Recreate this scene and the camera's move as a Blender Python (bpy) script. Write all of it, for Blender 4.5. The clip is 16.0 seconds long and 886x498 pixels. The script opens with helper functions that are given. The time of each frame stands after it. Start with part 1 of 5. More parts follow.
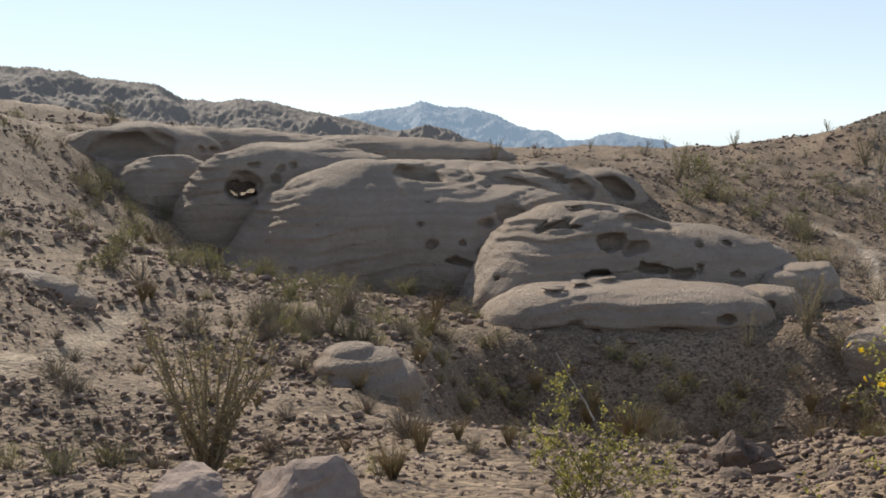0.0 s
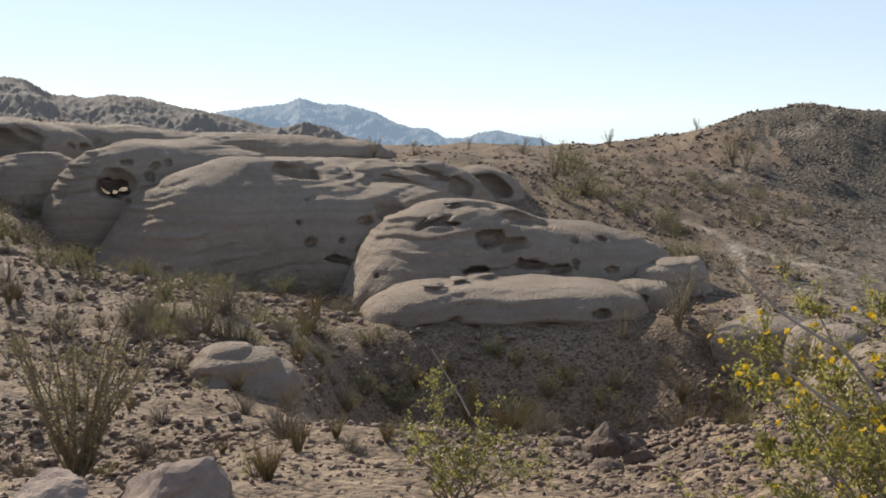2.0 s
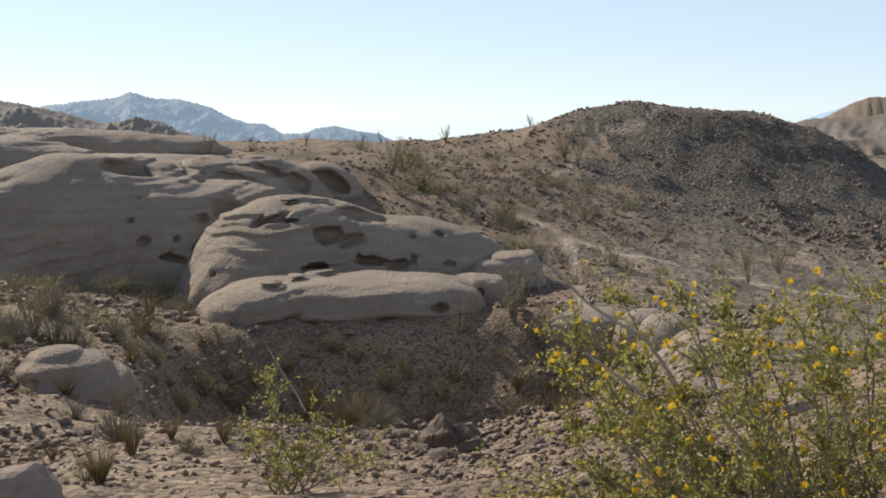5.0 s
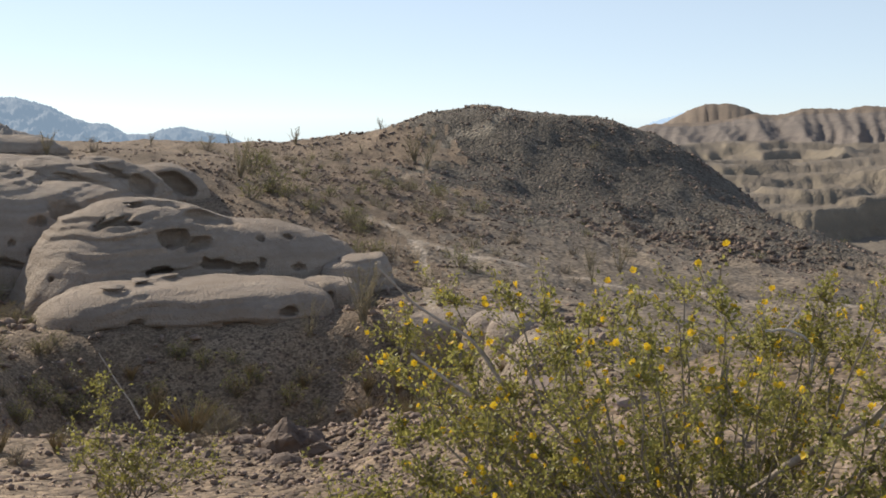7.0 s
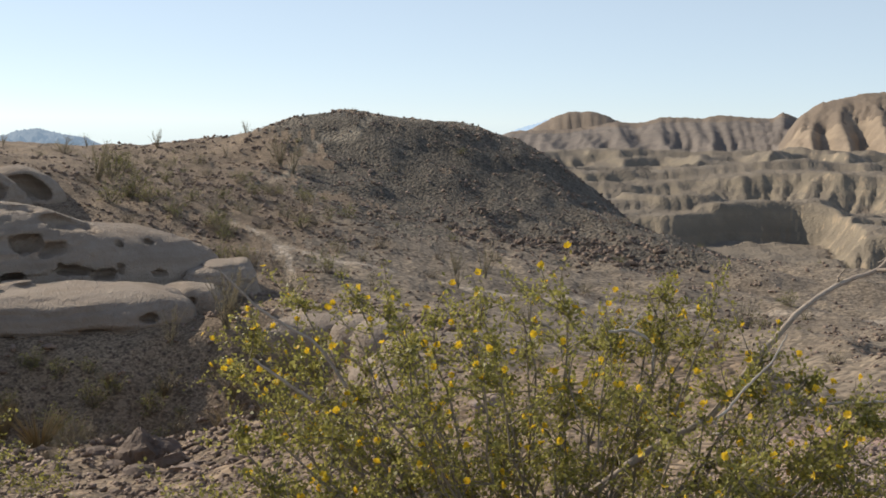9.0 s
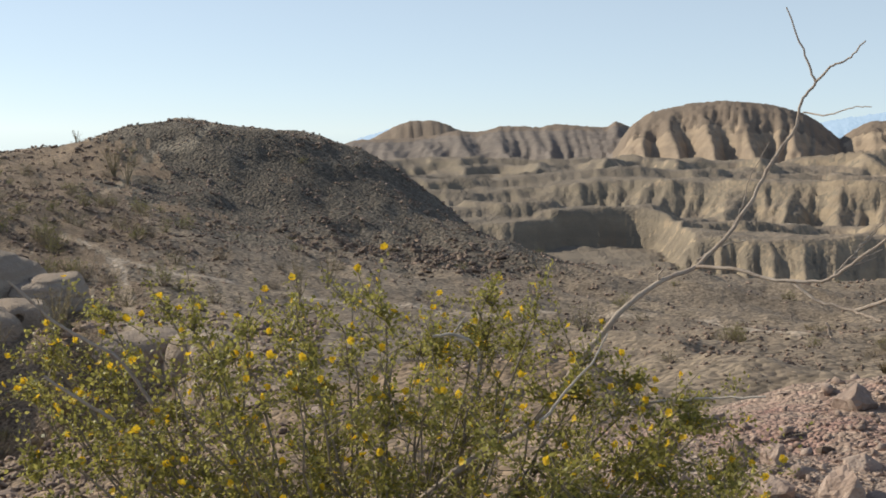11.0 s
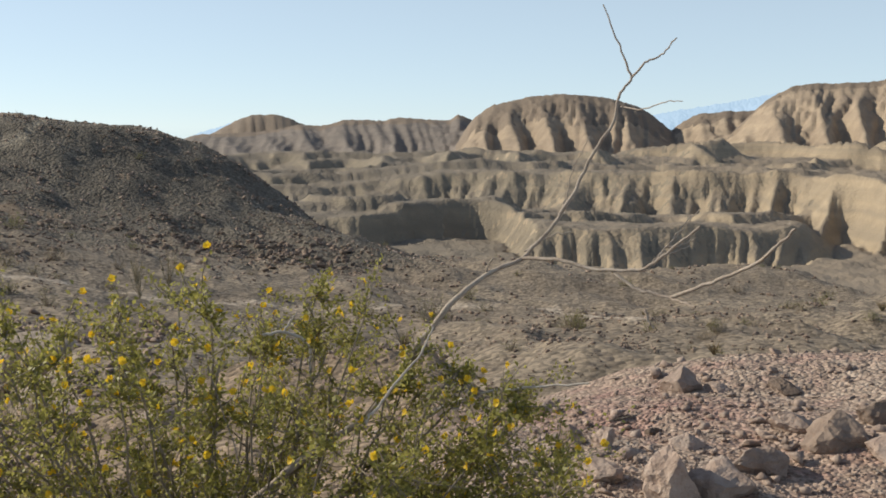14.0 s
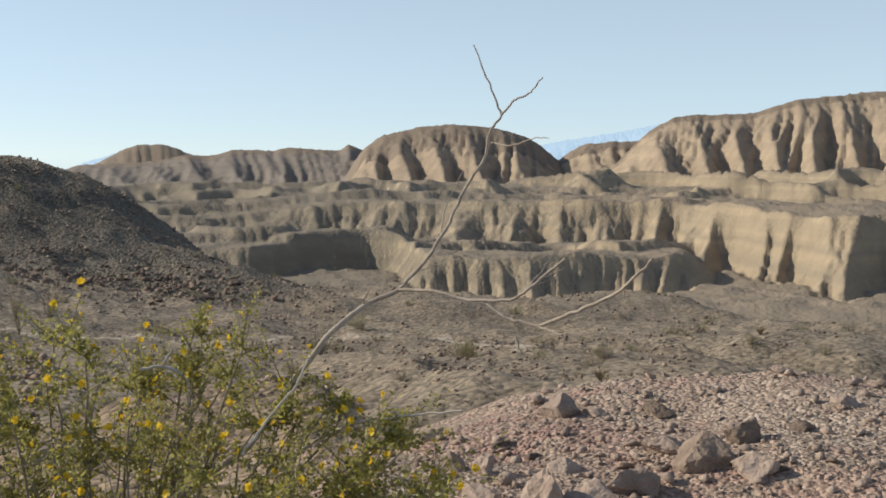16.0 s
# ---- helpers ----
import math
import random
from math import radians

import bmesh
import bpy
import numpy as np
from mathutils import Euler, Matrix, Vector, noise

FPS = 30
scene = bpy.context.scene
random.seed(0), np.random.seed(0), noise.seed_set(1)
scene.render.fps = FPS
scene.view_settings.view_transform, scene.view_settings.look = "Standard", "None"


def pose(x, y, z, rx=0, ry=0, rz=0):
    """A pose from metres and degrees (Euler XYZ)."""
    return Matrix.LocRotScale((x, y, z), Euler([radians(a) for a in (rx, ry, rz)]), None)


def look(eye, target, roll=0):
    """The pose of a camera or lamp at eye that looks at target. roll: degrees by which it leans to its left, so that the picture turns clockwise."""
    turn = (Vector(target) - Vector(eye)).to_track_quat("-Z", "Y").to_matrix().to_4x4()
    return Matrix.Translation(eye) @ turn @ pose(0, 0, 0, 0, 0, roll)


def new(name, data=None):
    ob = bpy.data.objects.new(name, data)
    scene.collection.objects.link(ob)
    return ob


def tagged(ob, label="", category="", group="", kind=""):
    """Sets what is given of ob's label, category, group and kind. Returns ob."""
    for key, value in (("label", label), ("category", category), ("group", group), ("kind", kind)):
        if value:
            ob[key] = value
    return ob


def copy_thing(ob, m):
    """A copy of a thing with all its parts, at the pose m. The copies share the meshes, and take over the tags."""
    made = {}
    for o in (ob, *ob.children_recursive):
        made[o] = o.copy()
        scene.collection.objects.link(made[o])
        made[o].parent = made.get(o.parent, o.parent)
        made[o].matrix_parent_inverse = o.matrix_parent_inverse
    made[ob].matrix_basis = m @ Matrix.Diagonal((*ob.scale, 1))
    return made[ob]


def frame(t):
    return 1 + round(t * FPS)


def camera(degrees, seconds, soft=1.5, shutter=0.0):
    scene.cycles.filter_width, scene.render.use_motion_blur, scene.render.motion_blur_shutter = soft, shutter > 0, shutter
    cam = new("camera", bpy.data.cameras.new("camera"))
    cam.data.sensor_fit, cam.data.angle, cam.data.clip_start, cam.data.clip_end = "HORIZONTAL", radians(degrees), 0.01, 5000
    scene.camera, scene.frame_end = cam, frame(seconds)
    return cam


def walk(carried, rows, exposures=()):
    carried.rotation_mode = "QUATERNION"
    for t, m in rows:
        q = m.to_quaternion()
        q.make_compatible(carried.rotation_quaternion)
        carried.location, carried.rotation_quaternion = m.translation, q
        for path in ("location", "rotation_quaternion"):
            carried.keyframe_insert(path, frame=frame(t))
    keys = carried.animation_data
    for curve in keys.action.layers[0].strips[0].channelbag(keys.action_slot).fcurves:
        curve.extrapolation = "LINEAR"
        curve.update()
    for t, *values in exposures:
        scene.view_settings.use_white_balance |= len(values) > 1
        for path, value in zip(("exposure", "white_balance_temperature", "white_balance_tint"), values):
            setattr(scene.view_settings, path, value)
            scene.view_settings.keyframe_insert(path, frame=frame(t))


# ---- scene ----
cam = camera(44.08, 16.0, soft=1.75)
EYE = 1.6
ROWS = [
    (0.0, -0.000, 0.000, 0.000, 0.000, -6.490, 0.968),
    (0.5, 0.003, 0.011, -0.003, -1.618, -6.658, 0.990),
    (1.0, 0.013, 0.016, -0.005, -2.747, -6.754, 1.077),
    (1.5, 0.026, 0.016, -0.005, -4.363, -6.736, 0.781),
    (2.0, 0.036, 0.013, -0.006, -6.275, -6.703, 0.722),
    (2.5, 0.042, 0.010, -0.007, -7.782, -6.829, 0.748),
    (3.0, 0.050, 0.009, -0.007, -9.762, -6.907, 0.583),
    (3.2, 0.052, 0.002, -0.007, -10.531, -6.948, 0.488),
    (5.3, 0.053, -0.139, 0.017, -15.915, -7.072, 0.444),
    (5.5, 0.060, -0.147, 0.017, -16.909, -7.124, 0.337),
    (6.0, 0.081, -0.156, 0.016, -19.124, -7.145, -0.112),
    (6.5, 0.105, -0.152, 0.015, -20.902, -7.024, -0.006),
    (7.0, 0.120, -0.136, 0.012, -22.505, -6.911, -0.115),
    (7.5, 0.129, -0.130, 0.006, -24.273, -6.799, -0.110),
    (8.0, 0.155, -0.129, 0.007, -25.799, -6.773, -0.196),
    (8.5, 0.168, -0.132, 0.005, -27.417, -6.511, -0.490),
    (9.0, 0.187, -0.134, 0.002, -29.456, -6.591, -0.789),
    (9.2, 0.199, -0.130, 0.002, -30.186, -6.720, -0.741),
    (11.3, 0.326, -0.059, -0.031, -38.797, -6.145, -0.664),
    (11.5, 0.332, -0.056, -0.032, -39.514, -6.333, -0.676),
    (12.0, 0.338, -0.057, -0.031, -41.048, -6.552, -0.686),
    (12.5, 0.339, -0.061, -0.030, -42.244, -6.389, -0.529),
    (13.0, 0.348, -0.066, -0.030, -43.768, -6.467, -0.684),
    (13.5, 0.352, -0.073, -0.028, -44.676, -6.590, -0.515),
    (14.0, 0.351, -0.094, -0.023, -45.731, -6.280, -0.336),
    (14.5, 0.347, -0.120, -0.020, -46.975, -6.035, -0.189),
    (15.0, 0.339, -0.135, -0.015, -48.669, -5.464, -0.078),
    (15.5, 0.329, -0.156, -0.011, -49.839, -4.936, -0.063),
    (16.0, 0.323, -0.176, -0.008, -51.418, -4.692, -0.302),
]
EXPOSURES = [(0.0, 0.02, 6350, 10), (7.5, 0.02, 6350, 10), (9.5, -0.06, 6400, 9), (16.0, -0.06, 6300, 6)]
walk(cam, [(t, pose(x, y, EYE + z, 0, 0, yaw) @ pose(0, 0, 0, 90 + pitch) @ pose(0, 0, 0, 0, 0, -roll)) for t, x, y, z, yaw, pitch, roll in ROWS], EXPOSURES)

# ---- world and sun ----
SUN_BEARING, SUN_HEIGHT = -24.0, 28.0      # degrees: clockwise from straight ahead, and up
sky_world = bpy.data.worlds.new("desert_sky")
scene.world = sky_world
sky_world.use_nodes = True
wt = sky_world.node_tree
sky = wt.nodes.new("ShaderNodeTexSky")
sky.sky_type = "NISHITA"
sky.sun_disc = False
sky.sun_elevation, sky.sun_rotation = radians(SUN_HEIGHT), radians(SUN_BEARING)
sky.air_density, sky.dust_density, sky.ozone_density, sky.altitude = 0.6, 0.12, 1.1, 900
pale = wt.nodes.new("ShaderNodeHueSaturation")        # thin bright haze takes the colour out of the sky
pale.inputs["Saturation"].default_value = 0.74
wt.links.new(sky.outputs[0], pale.inputs["Color"])
haze = wt.nodes.new("ShaderNodeMix")                   # and evens it out from the horizon up
haze.data_type = "RGBA"
haze.inputs[7].default_value = (3.9, 4.6, 5.05, 1)
way = wt.nodes.new("ShaderNodeTexCoord")
rise = wt.nodes.new("ShaderNodeSeparateXYZ")
wt.links.new(way.outputs["Generated"], rise.inputs[0])
thick = wt.nodes.new("ShaderNodeMapRange")             # the haze lies low, and thins out upwards
thick.inputs[1].default_value, thick.inputs[2].default_value = 0.06, 0.8
thick.inputs[3].default_value, thick.inputs[4].default_value = 0.62, 0.0
wt.links.new(rise.outputs[2], thick.inputs[0])
wt.links.new(thick.outputs[0], haze.inputs[0])
wt.links.new(pale.outputs[0], haze.inputs[6])
wt.links.new(haze.outputs[2], wt.nodes["Background"].inputs[0])
wt.nodes["Background"].inputs[1].default_value = 0.155
sun = new("sun", bpy.data.lights.new("sun", "SUN"))
sun.data.energy, sun.data.angle, sun.data.color = 4.9, radians(0.53), (1.0, 0.89, 0.73)
b, e = radians(SUN_BEARING), radians(SUN_HEIGHT)
sun.matrix_world = look((0, 0, 0), (-math.sin(b) * math.cos(e), -math.cos(b) * math.cos(e), -math.sin(e)))

# ---- materials ----
def material(name, tones, size=1.0, grain=8.0, bump=0.3, rough=0.9, bump_size=30.0, spot=None, bands=None, depth=0.02, rand=0.0, worn=None, flats=None, grit=None):
    """A mineral or plant surface: two scales of noise between tones, pits or bands, and a fine relief."""
    m = bpy.data.materials.new(name)
    m.use_nodes = True
    nt = m.node_tree
    N, L = nt.nodes.new, nt.links.new
    bsdf = nt.nodes["Principled BSDF"]
    bsdf.inputs["Roughness"].default_value = rough
    bsdf.inputs["Specular IOR Level"].default_value = 0.25
    geo = N("ShaderNodeNewGeometry")
    pos = geo.outputs["Position"]
    big, fine = N("ShaderNodeTexNoise"), N("ShaderNodeTexNoise")
    for n, sc, det in ((big, 1 / size, 6), (fine, grain / size, 5)):
        n.inputs["Scale"].default_value, n.inputs["Detail"].default_value = sc, det
        n.inputs["Roughness"].default_value = 0.65
        L(pos, n.inputs["Vector"])
    mix = N("ShaderNodeMath")
    mix.operation = "MULTIPLY_ADD"
    mix.inputs[1].default_value = 0.55
    L(big.outputs[0], mix.inputs[0])
    half = N("ShaderNodeMath")
    half.operation = "MULTIPLY"
    half.inputs[1].default_value = 0.45
    L(fine.outputs[0], half.inputs[0])
    L(half.outputs[0], mix.inputs[2])
    ramp = N("ShaderNodeValToRGB")
    els = ramp.color_ramp.elements
    while len(els) < len(tones):
        els.new(0.5)
    for k, c in enumerate(tones):
        els[k].position = 0.33 + 0.34 * k / max(1, len(tones) - 1)
        els[k].color = (*c, 1)
    L(mix.outputs[0], ramp.inputs[0])
    colour = ramp.outputs[0]
    height = fine.outputs[0]
    if bands:
        # sedimentary layers: warped by noise along the height
        spacing, tone, amount = bands
        sep = N("ShaderNodeSeparateXYZ")
        L(pos, sep.inputs[0])
        warp = N("ShaderNodeMath")
        warp.operation = "MULTIPLY_ADD"
        warp.inputs[1].default_value = 1.6 * spacing
        L(big.outputs[0], warp.inputs[0])
        L(sep.outputs[2], warp.inputs[2])
        comb = N("ShaderNodeCombineXYZ")
        L(warp.outputs[0], comb.inputs[2])
        lay = N("ShaderNodeTexNoise")
        lay.inputs["Scale"].default_value, lay.inputs["Detail"].default_value = 1 / spacing, 4
        L(comb.outputs[0], lay.inputs["Vector"])
        lr = N("ShaderNodeMapRange")
        lr.inputs[1].default_value, lr.inputs[2].default_value = 0.42, 0.62
        lr.inputs[4].default_value = amount
        L(lay.outputs[0], lr.inputs[0])
        bm_ = N("ShaderNodeMix")
        bm_.data_type = "RGBA"
        L(lr.outputs[0], bm_.inputs[0])
        L(colour, bm_.inputs[6])
        bm_.inputs[7].default_value = (*tone, 1)
        colour = bm_.outputs[2]
        add = N("ShaderNodeMath")
        add.inputs[1].default_value = 0.0
        L(lay.outputs[0], add.inputs[0])
        L(height, add.inputs[1])
        height = add.outputs[0]
    if spot:
        # loose stones: cells of a darker or lighter tone that stand proud
        cell, tone, amount = spot
        vor = N("ShaderNodeTexVoronoi")
        vor.inputs["Scale"].default_value = 1 / cell
        L(pos, vor.inputs["Vector"])
        vr = N("ShaderNodeMapRange")
        vr.inputs[1].default_value, vr.inputs[2].default_value = 0.45, 0.2
        vr.inputs[4].default_value = amount
        L(vor.outputs["Distance"], vr.inputs[0])
        patch = N("ShaderNodeMapRange")
        patch.inputs[1].default_value, patch.inputs[2].default_value = 0.4, 0.6
        L(big.outputs[0], patch.inputs[0])
        both = N("ShaderNodeMath")
        both.operation = "MULTIPLY"
        L(vr.outputs[0], both.inputs[0])
        L(patch.outputs[0], both.inputs[1])
        sm = N("ShaderNodeMix")
        sm.data_type = "RGBA"
        L(both.outputs[0], sm.inputs[0])
        L(colour, sm.inputs[6])
        sm.inputs[7].default_value = (*tone, 1)
        colour = sm.outputs[2]
        hm = N("ShaderNodeMath")
        hm.operation = "ADD"
        L(height, hm.inputs[0])
        L(vr.outputs[0], hm.inputs[1])
        height = hm.outputs[0]
    if flats:
        # gravel that gathers where the ground lies flat
        sepn = N("ShaderNodeSeparateXYZ")
        L(geo.outputs["Normal"], sepn.inputs[0])
        fr = N("ShaderNodeMapRange")
        fr.inputs[1].default_value, fr.inputs[2].default_value, fr.inputs[4].default_value = 0.86, 0.97, flats[1]
        L(sepn.outputs[2], fr.inputs[0])
        fm = N("ShaderNodeMix")
        fm.data_type = "RGBA"
        L(fr.outputs[0], fm.inputs[0])
        L(colour, fm.inputs[6])
        fm.inputs[7].default_value = (*flats[0], 1)
        colour = fm.outputs[2]
    if worn:
        att = N("ShaderNodeAttribute")
        att.attribute_name = "worn"
        wn = N("ShaderNodeMath")
        wn.operation = "MULTIPLY"
        L(att.outputs["Fac"], wn.inputs[0])
        wr = N("ShaderNodeMapRange")
        wr.inputs[1].default_value, wr.inputs[2].default_value = 0.2, 0.42
        L(fine.outputs[0], wr.inputs[0])
        L(wr.outputs[0], wn.inputs[1])
        wm = N("ShaderNodeMix")
        wm.data_type = "RGBA"
        L(wn.outputs[0], wm.inputs[0])
        L(colour, wm.inputs[6])
        wm.inputs[7].default_value = (*worn, 1)
        colour = wm.outputs[2]
    if grit:
        # gravel, each grain of its own tone
        gv = N("ShaderNodeTexVoronoi")
        gv.inputs["Scale"].default_value = 1 / grit
        L(pos, gv.inputs["Vector"])
        gs = N("ShaderNodeSeparateColor")
        L(gv.outputs["Color"], gs.inputs[0])
        gr = N("ShaderNodeMapRange")
        gr.inputs[3].default_value, gr.inputs[4].default_value = 0.55, 1.4
        L(gs.outputs[0], gr.inputs[0])
        gm = N("ShaderNodeVectorMath")
        gm.operation = "SCALE"
        L(colour, gm.inputs[0])
        L(gr.outputs[0], gm.inputs["Scale"])
        colour = gm.outputs[0]
        gh = N("ShaderNodeMath")
        gh.operation = "SUBTRACT"
        L(height, gh.inputs[0])
        L(gv.outputs["Distance"], gh.inputs[1])
        height = gh.outputs[0]
    if rand:
        info = N("ShaderNodeObjectInfo")
        isl = N("ShaderNodeNewGeometry")
        rs = N("ShaderNodeMath")
        rs.operation = "ADD"
        L(info.outputs["Random"], rs.inputs[0])
        L(isl.outputs["Random Per Island"], rs.inputs[1])
        rr = N("ShaderNodeMapRange")
        rr.inputs[2].default_value = 2.0
        rr.inputs[3].default_value, rr.inputs[4].default_value = 1 - rand, 1 + rand
        L(rs.outputs[0], rr.inputs[0])
        mul = N("ShaderNodeVectorMath")
        mul.operation = "SCALE"
        L(colour, mul.inputs[0])
        L(rr.outputs[0], mul.inputs["Scale"])
        colour = mul.outputs[0]
    L(colour, bsdf.inputs["Base Color"])
    if bump:
        fb = N("ShaderNodeTexNoise")
        fb.inputs["Scale"].default_value, fb.inputs["Detail"].default_value = bump_size / size, 4
        L(pos, fb.inputs["Vector"])
        hs = N("ShaderNodeMath")
        L(height, hs.inputs[0])
        L(fb.outputs[0], hs.inputs[1])
        bn = N("ShaderNodeBump")
        bn.inputs["Strength"].default_value, bn.inputs["Distance"].default_value = bump, depth
        L(hs.outputs[0], bn.inputs["Height"])
        L(bn.outputs[0], bsdf.inputs["Normal"])
    return m


def leafy(name, tone, tone2, through_=0.35, rough=0.6):
    """Thin leaves or petals: two tones from leaf to leaf, some light passing through."""
    m = bpy.data.materials.new(name)
    m.use_nodes = True
    nt = m.node_tree
    N, L = nt.nodes.new, nt.links.new
    bsdf = nt.nodes["Principled BSDF"]
    bsdf.inputs["Roughness"].default_value = rough
    geo = N("ShaderNodeNewGeometry")
    ramp = N("ShaderNodeValToRGB")
    ramp.color_ramp.elements[0].color, ramp.color_ramp.elements[1].color = (*tone, 1), (*tone2, 1)
    L(geo.outputs["Random Per Island"], ramp.inputs[0])
    L(ramp.outputs[0], bsdf.inputs["Base Color"])
    tr = N("ShaderNodeBsdfTranslucent")
    L(ramp.outputs[0], tr.inputs[0])
    mx = N("ShaderNodeMixShader")
    mx.inputs[0].default_value = through_
    L(bsdf.outputs[0], mx.inputs[1])
    L(tr.outputs[0], mx.inputs[2])
    L(mx.outputs[0], nt.nodes["Material Output"].inputs[0])
    return m


def painted_haze_mat(name, tone, tone2, haze_glow, size):
    """A far mountainside: kilometres of bright air painted in as pale tones and emission."""
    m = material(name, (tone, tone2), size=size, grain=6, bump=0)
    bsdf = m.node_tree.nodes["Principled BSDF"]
    bsdf.inputs["Emission Color"].default_value = (*haze_glow, 1)
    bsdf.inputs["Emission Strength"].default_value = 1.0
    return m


DIRT = material("desert_dirt", ((0.142, 0.102, 0.068), (0.254, 0.186, 0.124), (0.370, 0.276, 0.184)), size=4, grain=9, bump=0.5, bump_size=60, spot=(0.16, (0.102, 0.068, 0.052), 0.8), depth=0.04, worn=(0.37, 0.29, 0.205), grit=0.05)
PLAIN = material("stony_plain", ((0.123, 0.096, 0.071), (0.227, 0.180, 0.131), (0.336, 0.270, 0.194)), size=9, grain=12, bump=0.6, bump_size=40, spot=(0.3, (0.076, 0.061, 0.055), 0.75), depth=0.04, worn=(0.418, 0.344, 0.267), grit=0.13)
BADLAND = material("badland_clay", ((0.263, 0.205, 0.145), (0.362, 0.284, 0.194), (0.451, 0.353, 0.242)), size=60, grain=8, bump=0.5, bump_size=60, bands=(4.0, (0.259, 0.214, 0.160), 0.7), depth=1.0, flats=((0.259, 0.209, 0.160), 0.75))
MESA = material("mesa_clay", ((0.285, 0.220, 0.160), (0.375, 0.290, 0.206), (0.456, 0.355, 0.252)), size=80, grain=8, bump=0.5, bump_size=50, bands=(9.0, (0.257, 0.201, 0.155), 0.55), depth=1.2)
HILL = material("varnished_hillside", ((0.086, 0.071, 0.057), (0.150, 0.127, 0.098), (0.237, 0.199, 0.149)), size=6, grain=9, bump=0.9, bump_size=40, spot=(0.35, (0.069, 0.057, 0.052), 0.8), depth=0.12, worn=(0.327, 0.278, 0.210), grit=0.16)
GREY_CLAY = material("grey_badland_clay", ((0.190, 0.157, 0.118), (0.266, 0.220, 0.160), (0.342, 0.280, 0.199)), size=50, grain=8, bump=0.5, bump_size=60, bands=(4.0, (0.204, 0.171, 0.131), 0.7), depth=1.0, flats=((0.223, 0.185, 0.144), 0.75))
# mesa clay darkened and greyed: distance haze painted into the colour
HAZED_MESA = material("hazed_mesa_clay", ((0.171, 0.145, 0.126), (0.228, 0.191, 0.163), (0.290, 0.241, 0.200)), size=80, grain=8, bump=0.5, bump_size=50, bands=(8.0, (0.176, 0.150, 0.131), 0.55), depth=1.2)
CAPROCK = material("dark_cap_rock", ((0.20, 0.155, 0.118), (0.285, 0.222, 0.165)), size=30, grain=10, bump=0.6, depth=1.0)
SANDSTONE = material("sandstone", ((0.312, 0.243, 0.183), (0.384, 0.308, 0.242), (0.446, 0.368, 0.296)), size=2.5, grain=9, bump=1.0, bump_size=40, bands=(0.28, (0.285, 0.221, 0.163), 0.45), depth=0.08)
STONE = material("varnished_stone", ((0.128, 0.095, 0.078), (0.233, 0.173, 0.135), (0.348, 0.264, 0.206)), size=0.6, grain=7, bump=0.6, bump_size=30, depth=0.02, rand=0.45)
PINK = material("pink_granite", ((0.28, 0.205, 0.165), (0.39, 0.295, 0.24), (0.48, 0.385, 0.32)), size=0.4, grain=8, bump=0.6, bump_size=40, depth=0.012, rand=0.3)
RUBBLE = material("pink_rubble_soil", ((0.36, 0.205, 0.17), (0.36, 0.27, 0.21), (0.46, 0.375, 0.30)), size=1.6, grain=9, bump=0.8, bump_size=60, spot=(0.07, (0.24, 0.16, 0.13), 0.6), depth=0.02, grit=0.022)
# far ranges: the last colour is emission that paints the aerial haze
RANGE = painted_haze_mat("painted_haze_brown_range", (0.11, 0.086, 0.067), (0.16, 0.128, 0.10), (0.045, 0.05, 0.056), 60)
BLUE = painted_haze_mat("painted_haze_blue_mountain", (0.014, 0.015, 0.017), (0.02, 0.021, 0.023), (0.225, 0.30, 0.385), 400)
PALE = painted_haze_mat("painted_haze_pale_mountain", (0.12, 0.14, 0.17), (0.15, 0.17, 0.2), (0.38, 0.52, 0.66), 400)
LEAF = leafy("creosote_leaf", (0.18, 0.178, 0.045), (0.46, 0.415, 0.115), 0.55, 0.5)
PETAL = leafy("yellow_petal", (0.78, 0.5, 0.02), (0.85, 0.6, 0.04), 0.45)
SHRUB = leafy("dry_shrub_leaf", (0.18, 0.16, 0.075), (0.34, 0.30, 0.15), 0.4, 0.8)
GREEN = leafy("green_shrub_leaf", (0.15, 0.155, 0.05), (0.30, 0.285, 0.10), 0.45, 0.8)
WAND = leafy("ocotillo_leaf", (0.23, 0.195, 0.11), (0.36, 0.30, 0.18), 0.4, 0.8)
STRAW = leafy("straw", (0.28, 0.22, 0.12), (0.44, 0.35, 0.20), 0.4, 0.9)
BARK = material("grey_bark", ((0.20, 0.165, 0.125), (0.32, 0.27, 0.21)), size=0.2, grain=8, bump=0.5, depth=0.004)
DEADWOOD = material("bleached_dead_wood", ((0.27, 0.21, 0.165), (0.40, 0.33, 0.27), (0.48, 0.41, 0.34)), size=0.12, grain=8, bump=0.5, depth=0.003)
WHITEWOOD = material("white_bare_wood", ((0.42, 0.37, 0.32), (0.55, 0.49, 0.43)), size=0.1, grain=8, bump=0.4, depth=0.002)
OCOTILLO = material("ocotillo_stem", ((0.19, 0.165, 0.115), (0.33, 0.28, 0.20)), size=0.3, grain=9, bump=0.6, depth=0.01)

